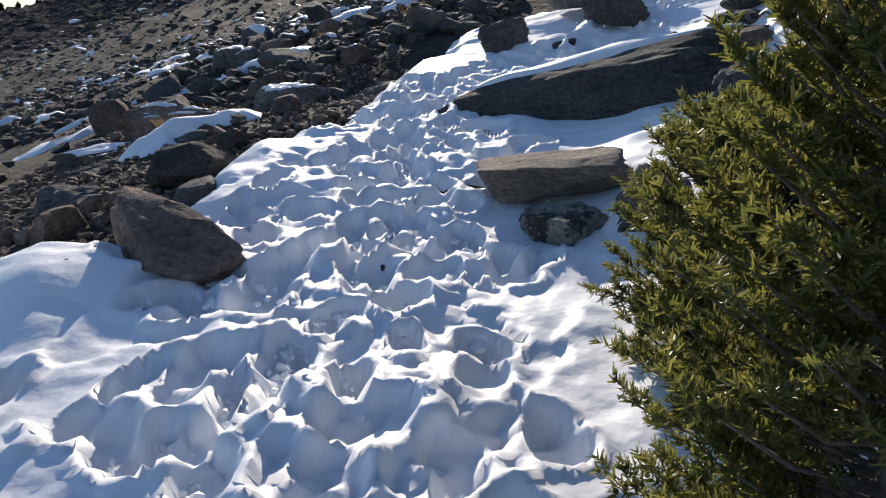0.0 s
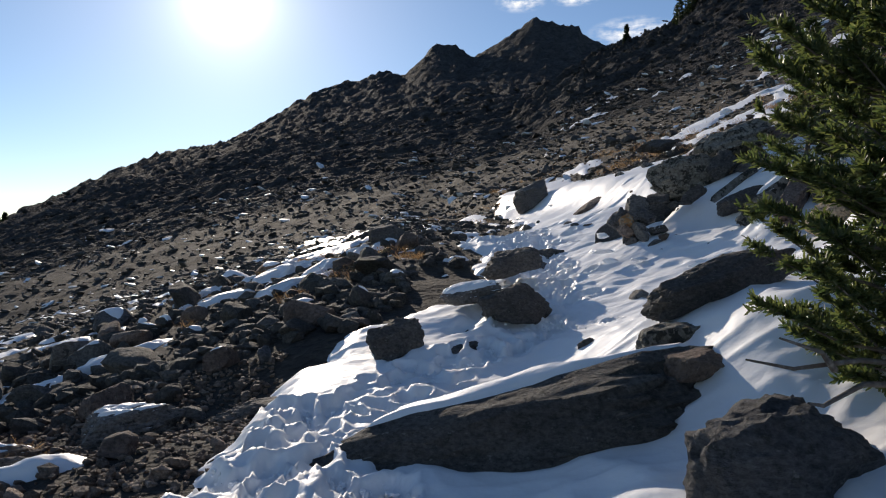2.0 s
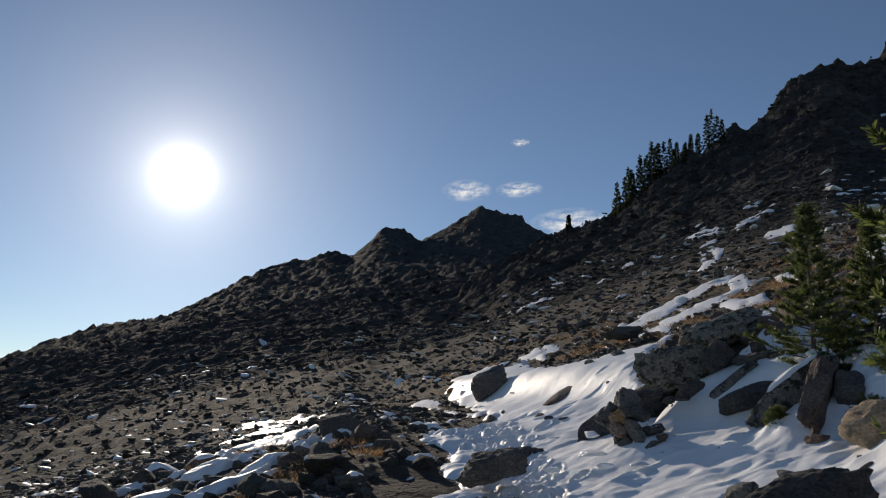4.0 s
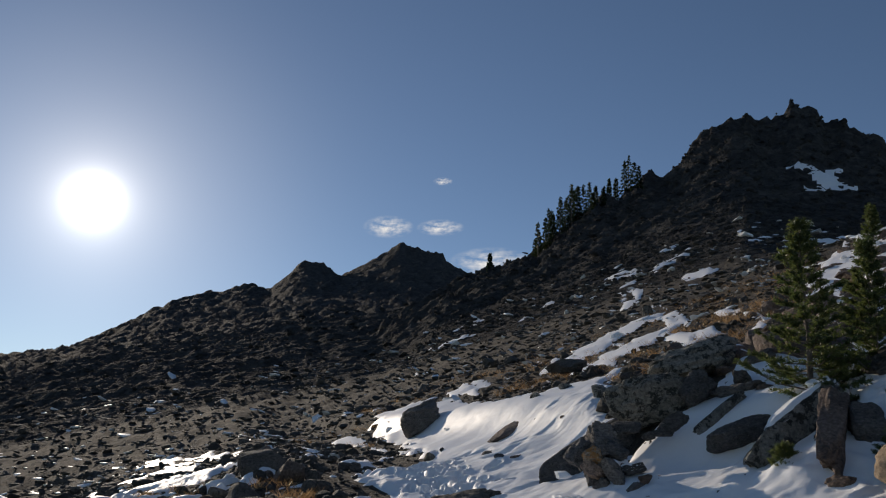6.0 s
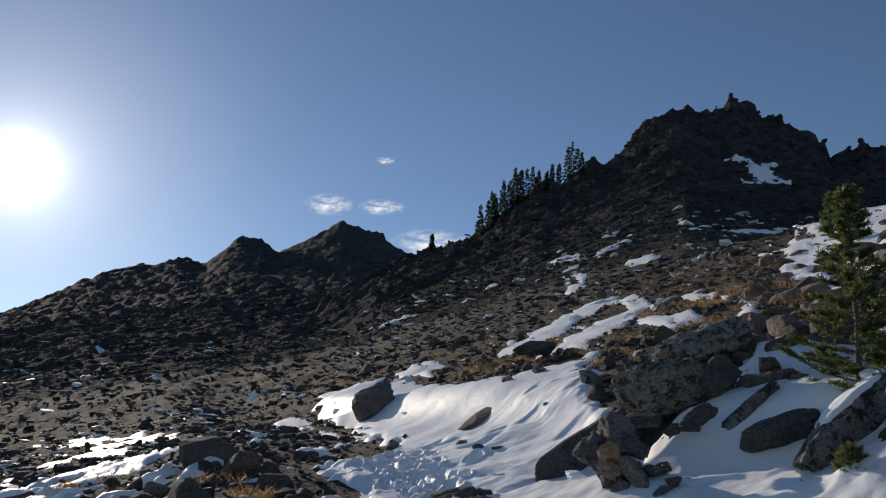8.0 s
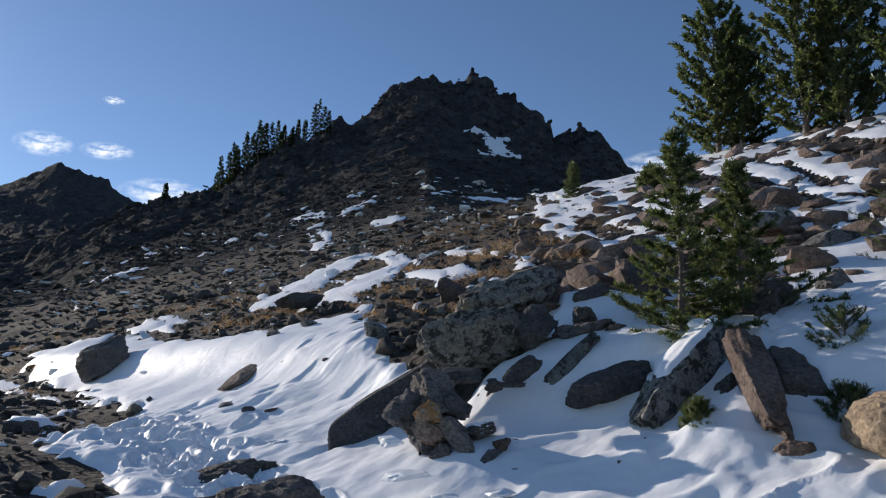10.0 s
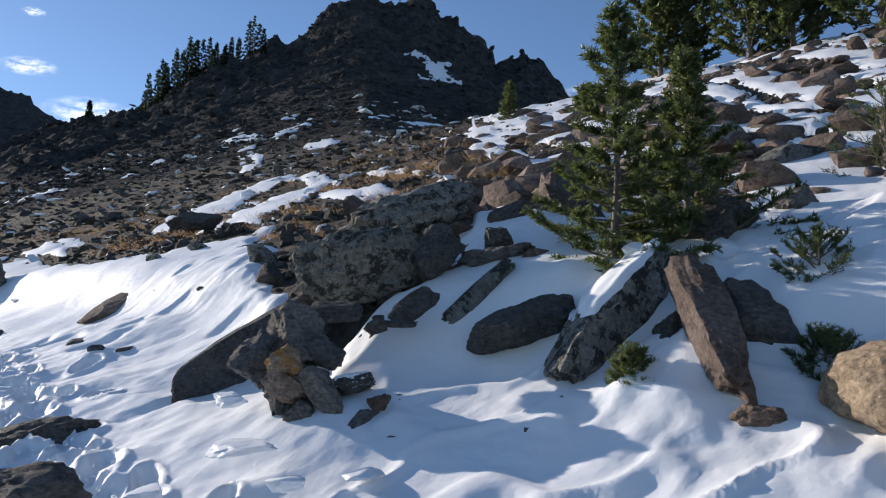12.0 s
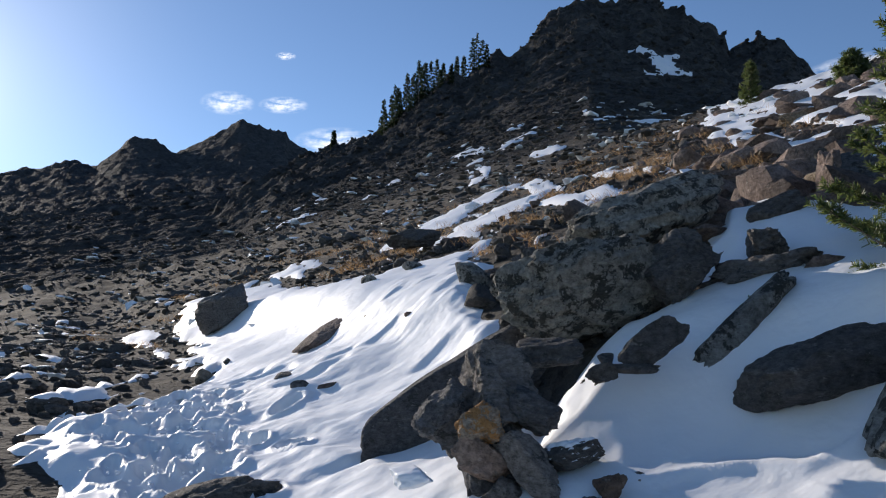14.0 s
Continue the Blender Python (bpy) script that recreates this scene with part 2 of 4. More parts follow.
def near_land(x, y):
    along = np.interp(y, [-40, 0, 3.7, 7, 10, 14, 17, 22, 36, 80], [-1.6, 0, 0.12, 0.38, 0.8, 1.4, 1.8, 2.1, 2.5, 4.3])
    u = x - trail_x(y)
    foot = np.interp(y, [8.5, 10, 11.5, 12.3, 13, 14.5, 19], [3.6, 4.2, 3.7, 3.3, 2.6, 2.75, 2.6])
    bank = 0.55 * np.clip((y - 7.0) / 1.5, 0, 1) / (1 + np.exp(-(u - foot - 0.55) / 0.18))
    hump = 0.27 * np.exp(-((x - 3.1) / 0.9) ** 2 - ((y - 6.5) / 0.7) ** 2)
    for mx, my, amp, wide in MOUNDS:
        hump = hump + amp * np.exp(-((x - mx) ** 2 + (y - my) ** 2) / wide ** 2)
    return hump + along + 0.37 * softplus(u - 1.2, 0.25) + bank + 0.08 * softplus(u - 5, 0.5) - 0.32 * softplus(-u - 1.5, 0.3) - 0.42 * softplus(u - 36, 3.0)


HUB = (0.0, 7.2)
RIDGE = [(-180, -4), (-100, -9), (-60, -7), (-45, -5.5), (-32.5, -3.1), (-28.5, -1), (-24.9, 0.8), (-20, 3.5), (-15.9, 5.4), (-12.1, 6.1), (-9.6, 7.8), (-6.9, 9.7), (-4.8, 10.8), (-2.5, 11.3), (-1.2, 11.95),
         (-0.4, 11.95), (0.6, 11.8), (1.4, 12.7), (2.6, 13.9), (3.3, 14.1), (4.3, 13.95), (5.5, 13.25), (7.5, 14.3), (8.6, 15.0), (9.5, 15.7), (10.0, 16.2), (10.7, 15.9), (12.8, 15.4), (13.25, 15.4), (13.5, 14.9), (16.1, 13.9), (22, 11), (60, 8), (100, 8), (180, -4)]
CRAG = [(2, 3), (8, 8.5), (12, 11.6), (14, 12.9), (16.1, 13.9), (17.1, 14.3), (20.5, 15.7), (24.5, 19.2), (25.9, 20.1), (26.6, 19.7), (28.5, 21.2), (29.5, 21.1), (31.0, 21.6), (31.9, 22.8), (33.6, 24.1), (34.7, 24.6), (36.4, 25.0), (37.8, 24.4), (38.7, 24.5), (39.3, 25.2),
        (40.9, 24.6), (41.2, 23.6), (42.7, 23.6), (43.6, 22.6), (44.4, 22.4), (45.5, 21.2), (45.75, 20.2), (46.3, 20.8), (48.0, 21.2), (49.1, 20.8), (50.2, 19.6), (51.4, 18.5), (55, 16), (62, 12)]


def land(x, y):
    dx, dy = x - HUB[0], y - HUB[1]
    r, b = np.hypot(dx, dy), np.degrees(np.arctan2(dx, dy))
    k = np.minimum(1, 60 / np.maximum(r, 1e-3))
    base = near_land(HUB[0] + dx * k, HUB[1] + dy * k)
    dr = np.interp(b, [-60, -30, -5, 10, 60], [420, 420, 800, 900, 900])
    t = np.clip((r - 60) / (dr - 60), 0, 1)
    fine = np.clip((t - 0.55) / 0.45, 0, 1)
    low = np.interp(b, [-180, -60, -32, -20, -7, 4, 14, 25, 60, 180], [-4, -7, -3.1, 3.5, 9.0, 12.3, 13.2, 11, 8, -4])
    top = 2.1 + dr * np.tan(np.radians(low + (np.interp(b, *zip(*RIDGE)) - low) * fine))
    z = base + (top - base) * t ** 1.12 - np.maximum(0, r - dr) * 0.45
    dc = np.interp(b, [0, 16, 40, 60], [180, 235, 285, 320])
    tc = np.clip((r - 60) / (dc - 60), 0, 1)
    fine = np.clip((tc - 0.55) / 0.45, 0, 1)
    low = np.interp(b, [2, 14, 20, 30, 36, 45, 52, 62], [3, 12.5, 15.3, 20, 22.3, 20, 17.5, 12], left=-8, right=-8)
    jag = np.clip((b - 24) / 6, 0.15, 1) * (0.32 * ridged(b * 0.9, b * 0 + 3.3, 3, 15) + 0.2 * value_noise(b * 2.2, b * 0 + 1.7, 16)) - 0.1
    ctop = 2.1 + dc * np.tan(np.radians(low + (np.interp(b, *zip(*CRAG), left=-8, right=-8) + jag - low) * fine))
    zc = base + (ctop - base) * tc ** 1.2 - np.maximum(0, r - dc) * 0.9
    zc = np.where((r > 60) & (b > 2) & (b < 62), zc, -1e3)
    crag = zc > z
    z = np.maximum(z, zc)
    z = np.maximum(z, -600)
    far = np.clip((r - 40) / 120, 0, 1)
    amp = np.where(crag, np.clip((tc - 0.35) * 1.6, 0.1, 1), 0.7)
    rough = far * amp * np.where(crag, 1.0, np.clip(r / 300, 0.4, 2.0)) * (2.6 * ridged(x / 23, y / 23, 4, 3) + 2.8 * ridged(x / 7, y / 7, 3, 8) + 1.2 * ridged(x / 2.6, y / 2.6, 2, 9))
    nearby = 0.05 * fbm(x / 0.9, y / 0.9, 4, 11) + 0.14 * np.clip(r / 14 - 0.4, 0, 1) * fbm(x / 3.5, y / 3.5, 4, 12)
    nearby = nearby + 0.22 * np.clip(r / 22 - 0.6, 0, 1) * ridged(x / 2.3, y / 2.3, 3, 14)
    return z + rough + nearby


def tread_x(y):
    """The middle of the trodden line in the snow."""
    return np.interp(y, [-5, 0, 4, 7.4, 8.3, 9.5, 11, 13, 15, 17, 19, 22, 30], [0.3, 0.15, -0.15, -0.15, 0.75, 2.0, 2.45, 2.6, 2.75, 2.9, 3.1, 3.6, 4.2])


# stretches of snow: from x, y to x, y, half width
DRIFTS = [(-0.2, -3, -0.1, 5, 1.2), (-0.1, 5, 0.0, 8.6, 0.6), (-2.6, 0.6, -1.5, 2.7, 0.95), (0.8, 3.2, 2.9, 5.4, 1.5), (0.8, 6.0, 2.6, 6.4, 0.7), (0.2, 9.2, 1.2, 10.7, 0.5), (0.3, 8.0, 1.7, 9.3, 0.75),
          (2.2, 7.4, 2.4, 12, 1.0), (3.3, 7.2, 5.2, 9.8, 1.5), (3.6, 11, 4.9, 12.2, 1.25), (3.2, 12.6, 3.9, 13.7, 0.7), (2.9, 12.6, 3.5, 17.5, 1.15), (3.6, 15.0, 5.0, 18.0, 1.2), (4.3, 17.5, 6.3, 20.0, 0.95), (3.2, 16.5, 5.0, 21, 1.2), (4.6, 20, 5.9, 30, 1.1), (5.6, 30, 6.8, 42, 1.1),
          (139, 175, 149, 174, 0.9), (130, 160, 142, 162, 0.5), (139, 166, 144, 172, 1.3), (57, 121, 55, 108, 0.5), (56, 106, 62, 110, 0.3), (51, 86, 47, 79, 0.4), (70, 94, 76, 92, 0.1),
          (9.2, 23.5, 13.2, 28, 0.75), (10.5, 29.5, 18.5, 38.5, 1.1), (6.0, 12.6, 8.0, 14.6, 0.7), (5.9, 10.2, 9.8, 11.4, 0.9), (-2.6, 6.4, -2.0, 7.0, 0.16), (4.2, 14.9, 5.0, 16.8, 0.7)]


def snow_depth(x, y):
    f = np.full(np.shape(x), -1.0)
    for x0, y0, x1, y1, w in DRIFTS:
        ex, ey = x1 - x0, y1 - y0
        t = np.clip(((x - x0) * ex + (y - y0) * ey) / (ex * ex + ey * ey), 0, 1)
        f = np.maximum(f, np.minimum((w - np.hypot(x - x0 - t * ex, y - y0 - t * ey)) / (2.2 if y0 > 60 else 0.6), 1.0))
    edge = f + 0.38 * fbm(x / 0.55, y / 0.55, 4, 21) + 0.95 * fbm(x / 1.8 + y * 0.1, y / 2.6, 4, 23) * np.clip((y - 12.5) / 5, 0, 1) * np.clip((f + 1) * 3, 0, 1) + 0.1
    r, u = np.hypot(x - HUB[0], y - HUB[1]), x - trail_x(y)
    edge = edge + 0.8 * fbm(x / 0.9, y / 1.4, 3, 27) * np.clip((r - 13) / 6, 0, 1) * np.clip((f + 1) * 3, 0, 1)
    edge = edge + 1.3 * fbm(x / 5.0, y / 5.0, 4, 29, 0.65) * np.clip((r - 60) / 40, 0, 1) * np.clip((f + 0.99) * 3, 0, 1)
    p, q = x * 0.62 + y * 0.78, x * 0.78 - y * 0.62
    cover = np.interp(u, [-8, -2, 1, 4.5, 8, 40], [-0.3, -0.27, -0.25, -0.12, 0.13, 0.13])
    b = np.degrees(np.arctan2(x - HUB[0], y - HUB[1]))
    cover = np.where((b < 44) | (r > 58), np.minimum(cover, -0.26), cover)
    s = np.clip(r / 16, 1, 6)
    far = np.clip((r - 25) / 50, 0, 1)
    patch = fbm(p / (1.5 * s), q / (0.5 * s), 4, 31, 0.6) * (1 - 0.5 * far) + 0.5 * far * fbm(p / (0.5 * s), q / (0.2 * s), 3, 37, 0.6) + cover - 0.13 * far - 0.16 * np.clip((r - 110) / 80, 0, 1)
    patch = np.where((r < 5.5) & (u < 3), -1, patch)
    patch = np.where((b < 12) & (r > 60), patch - 0.2, patch)
    patch = np.where(r > 140, -1, patch)
    return np.maximum(edge * 0.3, patch * np.clip(0.5 * s ** 0.5, 0.4, 1.2))


def grid_mesh(name, xs, ys, zs, keep=None):
    n, m = xs.shape
    idx = np.arange(n * m).reshape(n, m)
    quads = np.stack([idx[:-1, :-1], idx[1:, :-1], idx[1:, 1:], idx[:-1, 1:]], -1).reshape(-1, 4)
    co = np.stack([xs, ys, zs], -1).reshape(-1, 3)
    if keep is not None:
        quads = quads[keep.reshape(-1)[quads].any(1)]
        used = np.unique(quads)
        back_to = np.zeros(n * m, np.int64)
        back_to[used] = np.arange(len(used))
        co, quads = co[used], back_to[quads]
    return raw_mesh(name, co, quads)


def raw_mesh(name, co, faces, smooth=True):
    me = bpy.data.meshes.new(name)
    k = faces.shape[1]
    me.vertices.add(len(co)); me.loops.add(faces.size); me.polygons.add(len(faces))
    me.vertices.foreach_set("co", np.asarray(co, np.float32).ravel())
    me.loops.foreach_set("vertex_index", faces.astype(np.int32).ravel())
    me.polygons.foreach_set("loop_start", np.arange(0, faces.size, k, dtype=np.int32))
    me.polygons.foreach_set("use_smooth", np.full(len(faces), smooth))
    me.update(calc_edges=True)
    return me


def put(name, me, mat, label="", category="", group="", kind="", parent=None):
    if mat and not me.materials:
        me.materials.append(mat)
    ob = new(name, me)
    ob.parent = parent
    return tagged(ob, label, category, group, kind)


# ---- ground and snow ----
bearings = np.radians(np.concatenate([np.arange(-180, -52, 3.0), np.arange(-52, 82, 0.28), np.arange(82, 180.1, 3.5), [180.0]]))
radii = np.concatenate([[0.05], np.geomspace(0.4, 100, 310), np.geomspace(100, 330, 230)[1:], np.geomspace(330, 2600, 130)[1:]])
bb, rr = np.meshgrid(bearings, radii)
gx, gy = HUB[0] + rr * np.sin(bb), HUB[1] + rr * np.cos(bb)
gz = land(gx, gy)
ground_mesh = grid_mesh("ground", gx, gy, gz)
ground_mesh.materials.append(DIRT)
ground_mesh.materials.append(CRAGROCK)
row_of = np.repeat(np.arange(len(radii) - 1), len(bearings) - 1)
ground_mesh.polygons.foreach_set("material_index", (radii[row_of] > 95).astype(np.int32))
put("ground", ground_mesh, None, "stony brown mountain slope with dark crags", "ground", kind="structure")

sd = snow_depth(gx, gy)
in_box = (gx > -3.3) & (gx < 7.0) & (gy > -0.5) & (gy < 18.5)
keep = (sd > -0.03) & ~in_box & (rr > 0.5) & (rr < 270)
put("snow_patches", grid_mesh("snow_patches", gx, gy, gz + np.clip(sd, -0.3, np.clip(0.085 - (rr - 14) * 0.002, 0.05, 0.085) + np.clip((rr - 60) * 0.003, 0, 0.15)) + np.where(rr > 60, 0.15 * np.clip(rr / 100, 0, 3), 0), keep), SNOW, "wind-blown snow patches among the rocks", "snow", kind="structure")

sx, sy = np.meshgrid(np.arange(-3.8, 7.6, 0.028), np.arange(-1.1, 19.1, 0.028), indexing="ij")
depth = np.clip(snow_depth(sx, sy), -0.25, 0.11)
relief = 0.035 * fbm(sx / 0.8, sy / 0.5, 4, 41)
us = np.abs(sx - tread_x(sy))
worn = np.clip(1.25 - us / np.where(sy < 7, 0.8, 0.5), 0, 1)
still = np.clip((sx - 2.2) / 0.6, 0, 1) * np.clip((sy - 6.5), 0, 1)
relief += 0.07 * ridged(sx / 1.7 + sy / 4, sy / 2.6, 2, 44) * (1 - 0.88 * still)
relief += worn * (0.05 * fbm(sx / 0.24, sy / 0.26, 4, 51, 0.6) + 0.016 * ridged(sx / 0.1, sy / 0.1, 2, 55) + 0.012 * fbm(sx / 0.075, sy / 0.075, 2, 57))
relief += 0.05 * np.clip(ridged(sx / 0.7 + 3, sy / 0.45, 2, 61), 0, 1) * np.clip(us / 0.8 - 0.3, 0, 1) * np.clip(fbm(sx / 2.5, sy / 2.5, 2, 63) * 3 + 0.5, 0, 1)
sharp = 1 - np.abs(2 * fbm(sx / 1.1 + sy * 0.35, sy / 0.8, 3, 71))
calm = np.clip((sx - 2.4) / 0.8, 0, 1) * np.clip((13.2 - sy) / 1.0, 0, 1) * np.clip((sy - 7.5) / 1.0, 0, 1)
relief += calm * (0.11 * np.clip(sharp - 0.72, 0, 1) - 0.012 * np.clip(fbm(sx / 0.6, sy / 0.6, 2, 73) * 4, 0, 1))
field = np.clip((sy - 13.5) / 1.0, 0, 1) * np.clip((sx - tread_x(sy) - 0.3) / 0.4, 0, 1)
relief += field * (0.07 * np.clip(ridged(sx / 0.9 + sy / 2.5, sy / 1.6, 2, 77) - 0.25, 0, 1) - 0.04 * np.clip(fbm(sx / 0.5, sy / 0.35, 2, 79) * 3 - 0.6, 0, 1))
bank = np.clip((1.4 - us) / 0.4, 0, 1) * np.clip((5.5 - sy) / 1.0, 0, 1)
relief += bank * 0.06 * np.round(2.5 * fbm(sx / 0.55, sy / 0.55, 3, 75)) / 2.5
rng = np.random.default_rng(5)
hole, rim = np.zeros_like(relief), np.zeros_like(relief)
FIELD_PRINTS = [(3.15, 16.2), (3.4, 16.9), (3.5, 17.5), (3.2, 17.3), (3.75, 16.4), (3.3, 15.6), (3.65, 18.2), (3.0, 15.3), (3.5, 15.2)]
for i in range(560 + len(FIELD_PRINTS)):
    if i < 230:
        py = rng.uniform(0.6, 7.6)
        px = tread_x(py) + rng.normal(0, 0.42)
    elif i < 560:
        py = rng.uniform(7.6, 18.4)
        px = tread_x(py) + rng.normal(0, 0.24) - 0.05
    else:
        px, py = FIELD_PRINTS[i - 560]
    ang, dep, ln_, wd = rng.normal(0.1, 0.5), rng.uniform(0.04, 0.14), rng.uniform(0.09, 0.17), rng.uniform(0.05, 0.1)
    i0, j0 = int((px + 3.8) / 0.028), int((py + 1.1) / 0.028)
    sl = np.s_[max(0, i0 - 14):i0 + 15, max(0, j0 - 14):j0 + 15]
    ax, ay = sx[sl] - px, sy[sl] - py
    q = np.hypot((ax * math.cos(ang) - ay * math.sin(ang)) / wd, (ax * math.sin(ang) + ay * math.cos(ang)) / ln_)
    hole[sl] = np.maximum(hole[sl], dep / (1 + np.exp((q - 1) * 12)))
    rim[sl] = np.maximum(rim[sl], 0.028 * np.exp(-((q - 1.35) / 0.25) ** 2))
relief += rim - hole
sz = land(sx, sy) + depth + relief * np.clip(depth * 9 + 0.5, 0, 1)
sz = np.where(depth > 0.02, np.maximum(sz, land(sx, sy) + 0.012), sz)
put("snow_cover", grid_mesh("snow_cover", sx, sy, sz, depth > -0.06), SNOW, "trampled snow with boot prints on the trail", "snow", kind="structure")


# ---- rocks ----
def rock_mesh(name, seed, subdiv=4, planes=13, flat=1.0, rough=0.17, edge=40.0, dome=0.0, taper=0.0, jitter=0.3):
    bm = bmesh.new()
    bmesh.ops.create_icosphere(bm, subdivisions=subdiv, radius=1.0)
    co = np.array([v.co for v in bm.verts])
    r = np.random.default_rng(seed)
    axes = np.concatenate([np.eye(3), -np.eye(3)]) + r.normal(0, jitter, (6, 3))
    cuts = r.normal(size=(planes - 6, 3))
    cuts[:, 2] *= flat
    nrm = np.concatenate([axes, cuts])
    nrm /= np.linalg.norm(nrm, axis=1)[:, None]
    off = np.concatenate([r.uniform(0.58, 0.8, 6), r.uniform(0.62, 0.98, planes - 6)])
    c = co @ nrm.T / off
    rad = 1 / (np.log(np.exp(edge * np.clip(c, -2, 3)).sum(1) + 1) / edge)
    rad = np.minimum(rad, 1.25)
    rad = rad * (1 - dome) + 0.8 * dome
    p = co * rad[:, None]
    k = seed * 7.7
    p = p * (1 - 0.5 * rough * np.clip(ridged(p[:, 0] * 1.6 + k, p[:, 1] * 1.6 - p[:, 2] * 2.1, 3, seed + 9) + 0.1, 0, 1) ** 0.6)[:, None]
    bumps = rough * (fbm(p[:, 0] * 2.2 + k, p[:, 1] * 2.2 + p[:, 2] * 1.7, 6, seed, 0.58) + 0.5 * ridged(p[:, 2] * 4 + k, p[:, 0] * 3 - p[:, 1] * 3, 3, seed + 3))
    p = p * (1 + bumps)[:, None]
    p /= np.abs(p).max(0)
    slim = 1 - taper * np.clip(0.5 - 0.5 * p[:, 0], 0, 1)
    p[:, 2] = (p[:, 2] + 1) * slim - 1
    p[:, 1] *= 0.4 + 0.6 * slim
    for v, q in zip(bm.verts, p):
        v.co = q
    me = bpy.data.meshes.new(name)
    bm.to_mesh(me)
    bm.free()
    me.polygons.foreach_set("use_smooth", np.full(len(me.polygons), True))
    me.set_sharp_from_angle(angle=radians(38))
    return me


def at_ground(x, y):
    return float(land(np.array([x]), np.array([y]))[0])


made_rocks = []


def boulder(x, y, l, w, h, top, yaw=0, tilt=0, roll=0, mat=GRANITE, seed=1, flat=1.0, label="grey lichen-spotted granite boulder lying in snow", planes=13, rough=0.2, edge=26.0, dome=0.12, taper=0.0):
    """A boulder whose middle is at x, y, with its highest part near the height top; l along its own x."""
    me = rock_mesh("boulder", seed, 5, planes, flat, rough, edge, dome, taper)
    ob = put("boulder", me, mat, label, "boulder", "boulders beside the trail")
    ob.matrix_world = pose(x, y, top - h / 2, roll, tilt, yaw) @ Matrix.Diagonal((l / 2, w / 2, h / 2, 1))
    made_rocks.append(ob)
    return ob


def bar(a, b, width, height, mat, seed, label, lean=0.0, planes=13, rough=0.17, edge=26.0, dome=0.12, taper=0.0, flat=1.0, fine=5, jitter=0.3):
    """A rock whose long axis runs from a to b."""
    a, b = Vector(a), Vector(b)
    way = b - a
    me = rock_mesh("boulder", seed, fine, planes, flat, rough, edge, dome, taper, jitter)
    ob = put("boulder", me, mat, label, "boulder", "boulders beside the trail")
    x = way.normalized()
    y = (Vector((0, 0, 1)) if abs(x.z) < 0.95 else Vector((0, 1, 0))).cross(x).normalized()
    turn = Matrix((x, y, x.cross(y))).transposed().to_4x4() @ pose(0, 0, 0, lean)
    ob.matrix_world = Matrix.Translation((a + b) / 2) @ turn @ Matrix.Diagonal((way.length / 2, width / 2, height / 2, 1))
    made_rocks.append(ob)
    return ob


def snow_cap(rock, thick=0.05, least=0.55, side=None, label="white snow lying on a boulder"):
    """Snow on the upward faces of a rock, with a rounded edge."""
    bm = bmesh.new()
    bm.from_mesh(rock.data)
    bm.transform(rock.matrix_world)
    bm.normal_update()
    cut = [f for f in bm.faces if f.normal.z < least or (side and side(f.calc_center_median()))]
    bmesh.ops.delete(bm, geom=cut, context="FACES")
    if len(bm.faces) < 8:
        bm.free()
        return
    for v in bm.verts:
        edge = v.is_boundary
        n = noise.noise(v.co * 2.5)
        v.co.z += -0.02 if edge else thick * (0.9 + 0.5 * n)
    bmesh.ops.smooth_vert(bm, verts=[v for v in bm.verts if not v.is_boundary], factor=0.5, use_axis_x=True, use_axis_y=True, use_axis_z=True)
    me = bpy.data.meshes.new("snow_cap")
    bm.to_mesh(me)
    bm.free()
    me.polygons.foreach_set("use_smooth", np.full(len(me.polygons), True))
    me.materials.clear()
    cap = put("snow_cap", me, SNOW, label, parent=rock)
    cap.matrix_parent_inverse = rock.matrix_world.inverted()


# beside the start of the trail
long_boulder = boulder(1.02, 6.5, 3.4, 0.9, 0.78, 1.05, -4, -11, 0, SLATE, 21, 1.3, "long dark boulder with a strip of snow on top", 12, taper=0.25)
snow_cap(long_boulder, 0.05, 0.5, lambda c: c.y < 6.58)
dark_boulder = boulder(2.15, 5.05, 1.35, 0.95, 0.85, 1.18, 8, -4, 0, SLATE, 8, 1.0, "dark rough boulder half buried in snow")
boulder(1.27, 4.02, 0.5, 0.42, 0.6, 0.72, 20, 12, 0, SLATE, 14, 0.5, "dark upright rock leaning in snow", 9)
boulder(0.02, 2.02, 0.5, 0.3, 0.2, 0.19, 10, 0, 0, GRANITE, 35, 2.0, "low mossy stone showing through trodden snow", 12)
boulder(-0.02, 3.55, 0.16, 0.14, 0.12, 0.23, 10, 0, 0, SLATE, 36, 1.0, "small dark stone in trodden snow", 12)
boulder(0.67, 3.08, 0.1, 0.08, 0.1, 0.23, 10, 0, 0, RUSTY, 37, 1.0, "small brown stone in snow", 12)
boulder(-1.35, 2.75, 0.14, 0.2, 0.1, 0.19, 10, 0, 0, SLATE, 38, 1.0, "small dark stone in a snow bank", 12)
boulder(-0.95, 2.95, 0.14, 0.24, 0.1, 0.2, 10, 0, 0, SLATE, 39, 1.0, "small dark stone in a snow bank", 12)
boulder(0.3, 4.75, 0.35, 0.3, 0.3, 0.34, 30, 0, 0, SLATE, 40, 1.0, "dark stone under a slab", 12)
bar((-1.40, 3.65, 0.44), (-0.58, 3.08, 0.23), 0.4, 0.19, RUSTY, 17, "brown wedge of rock leaning out of snow", rough=0.1, taper=-0.2, jitter=0.2, lean=8)
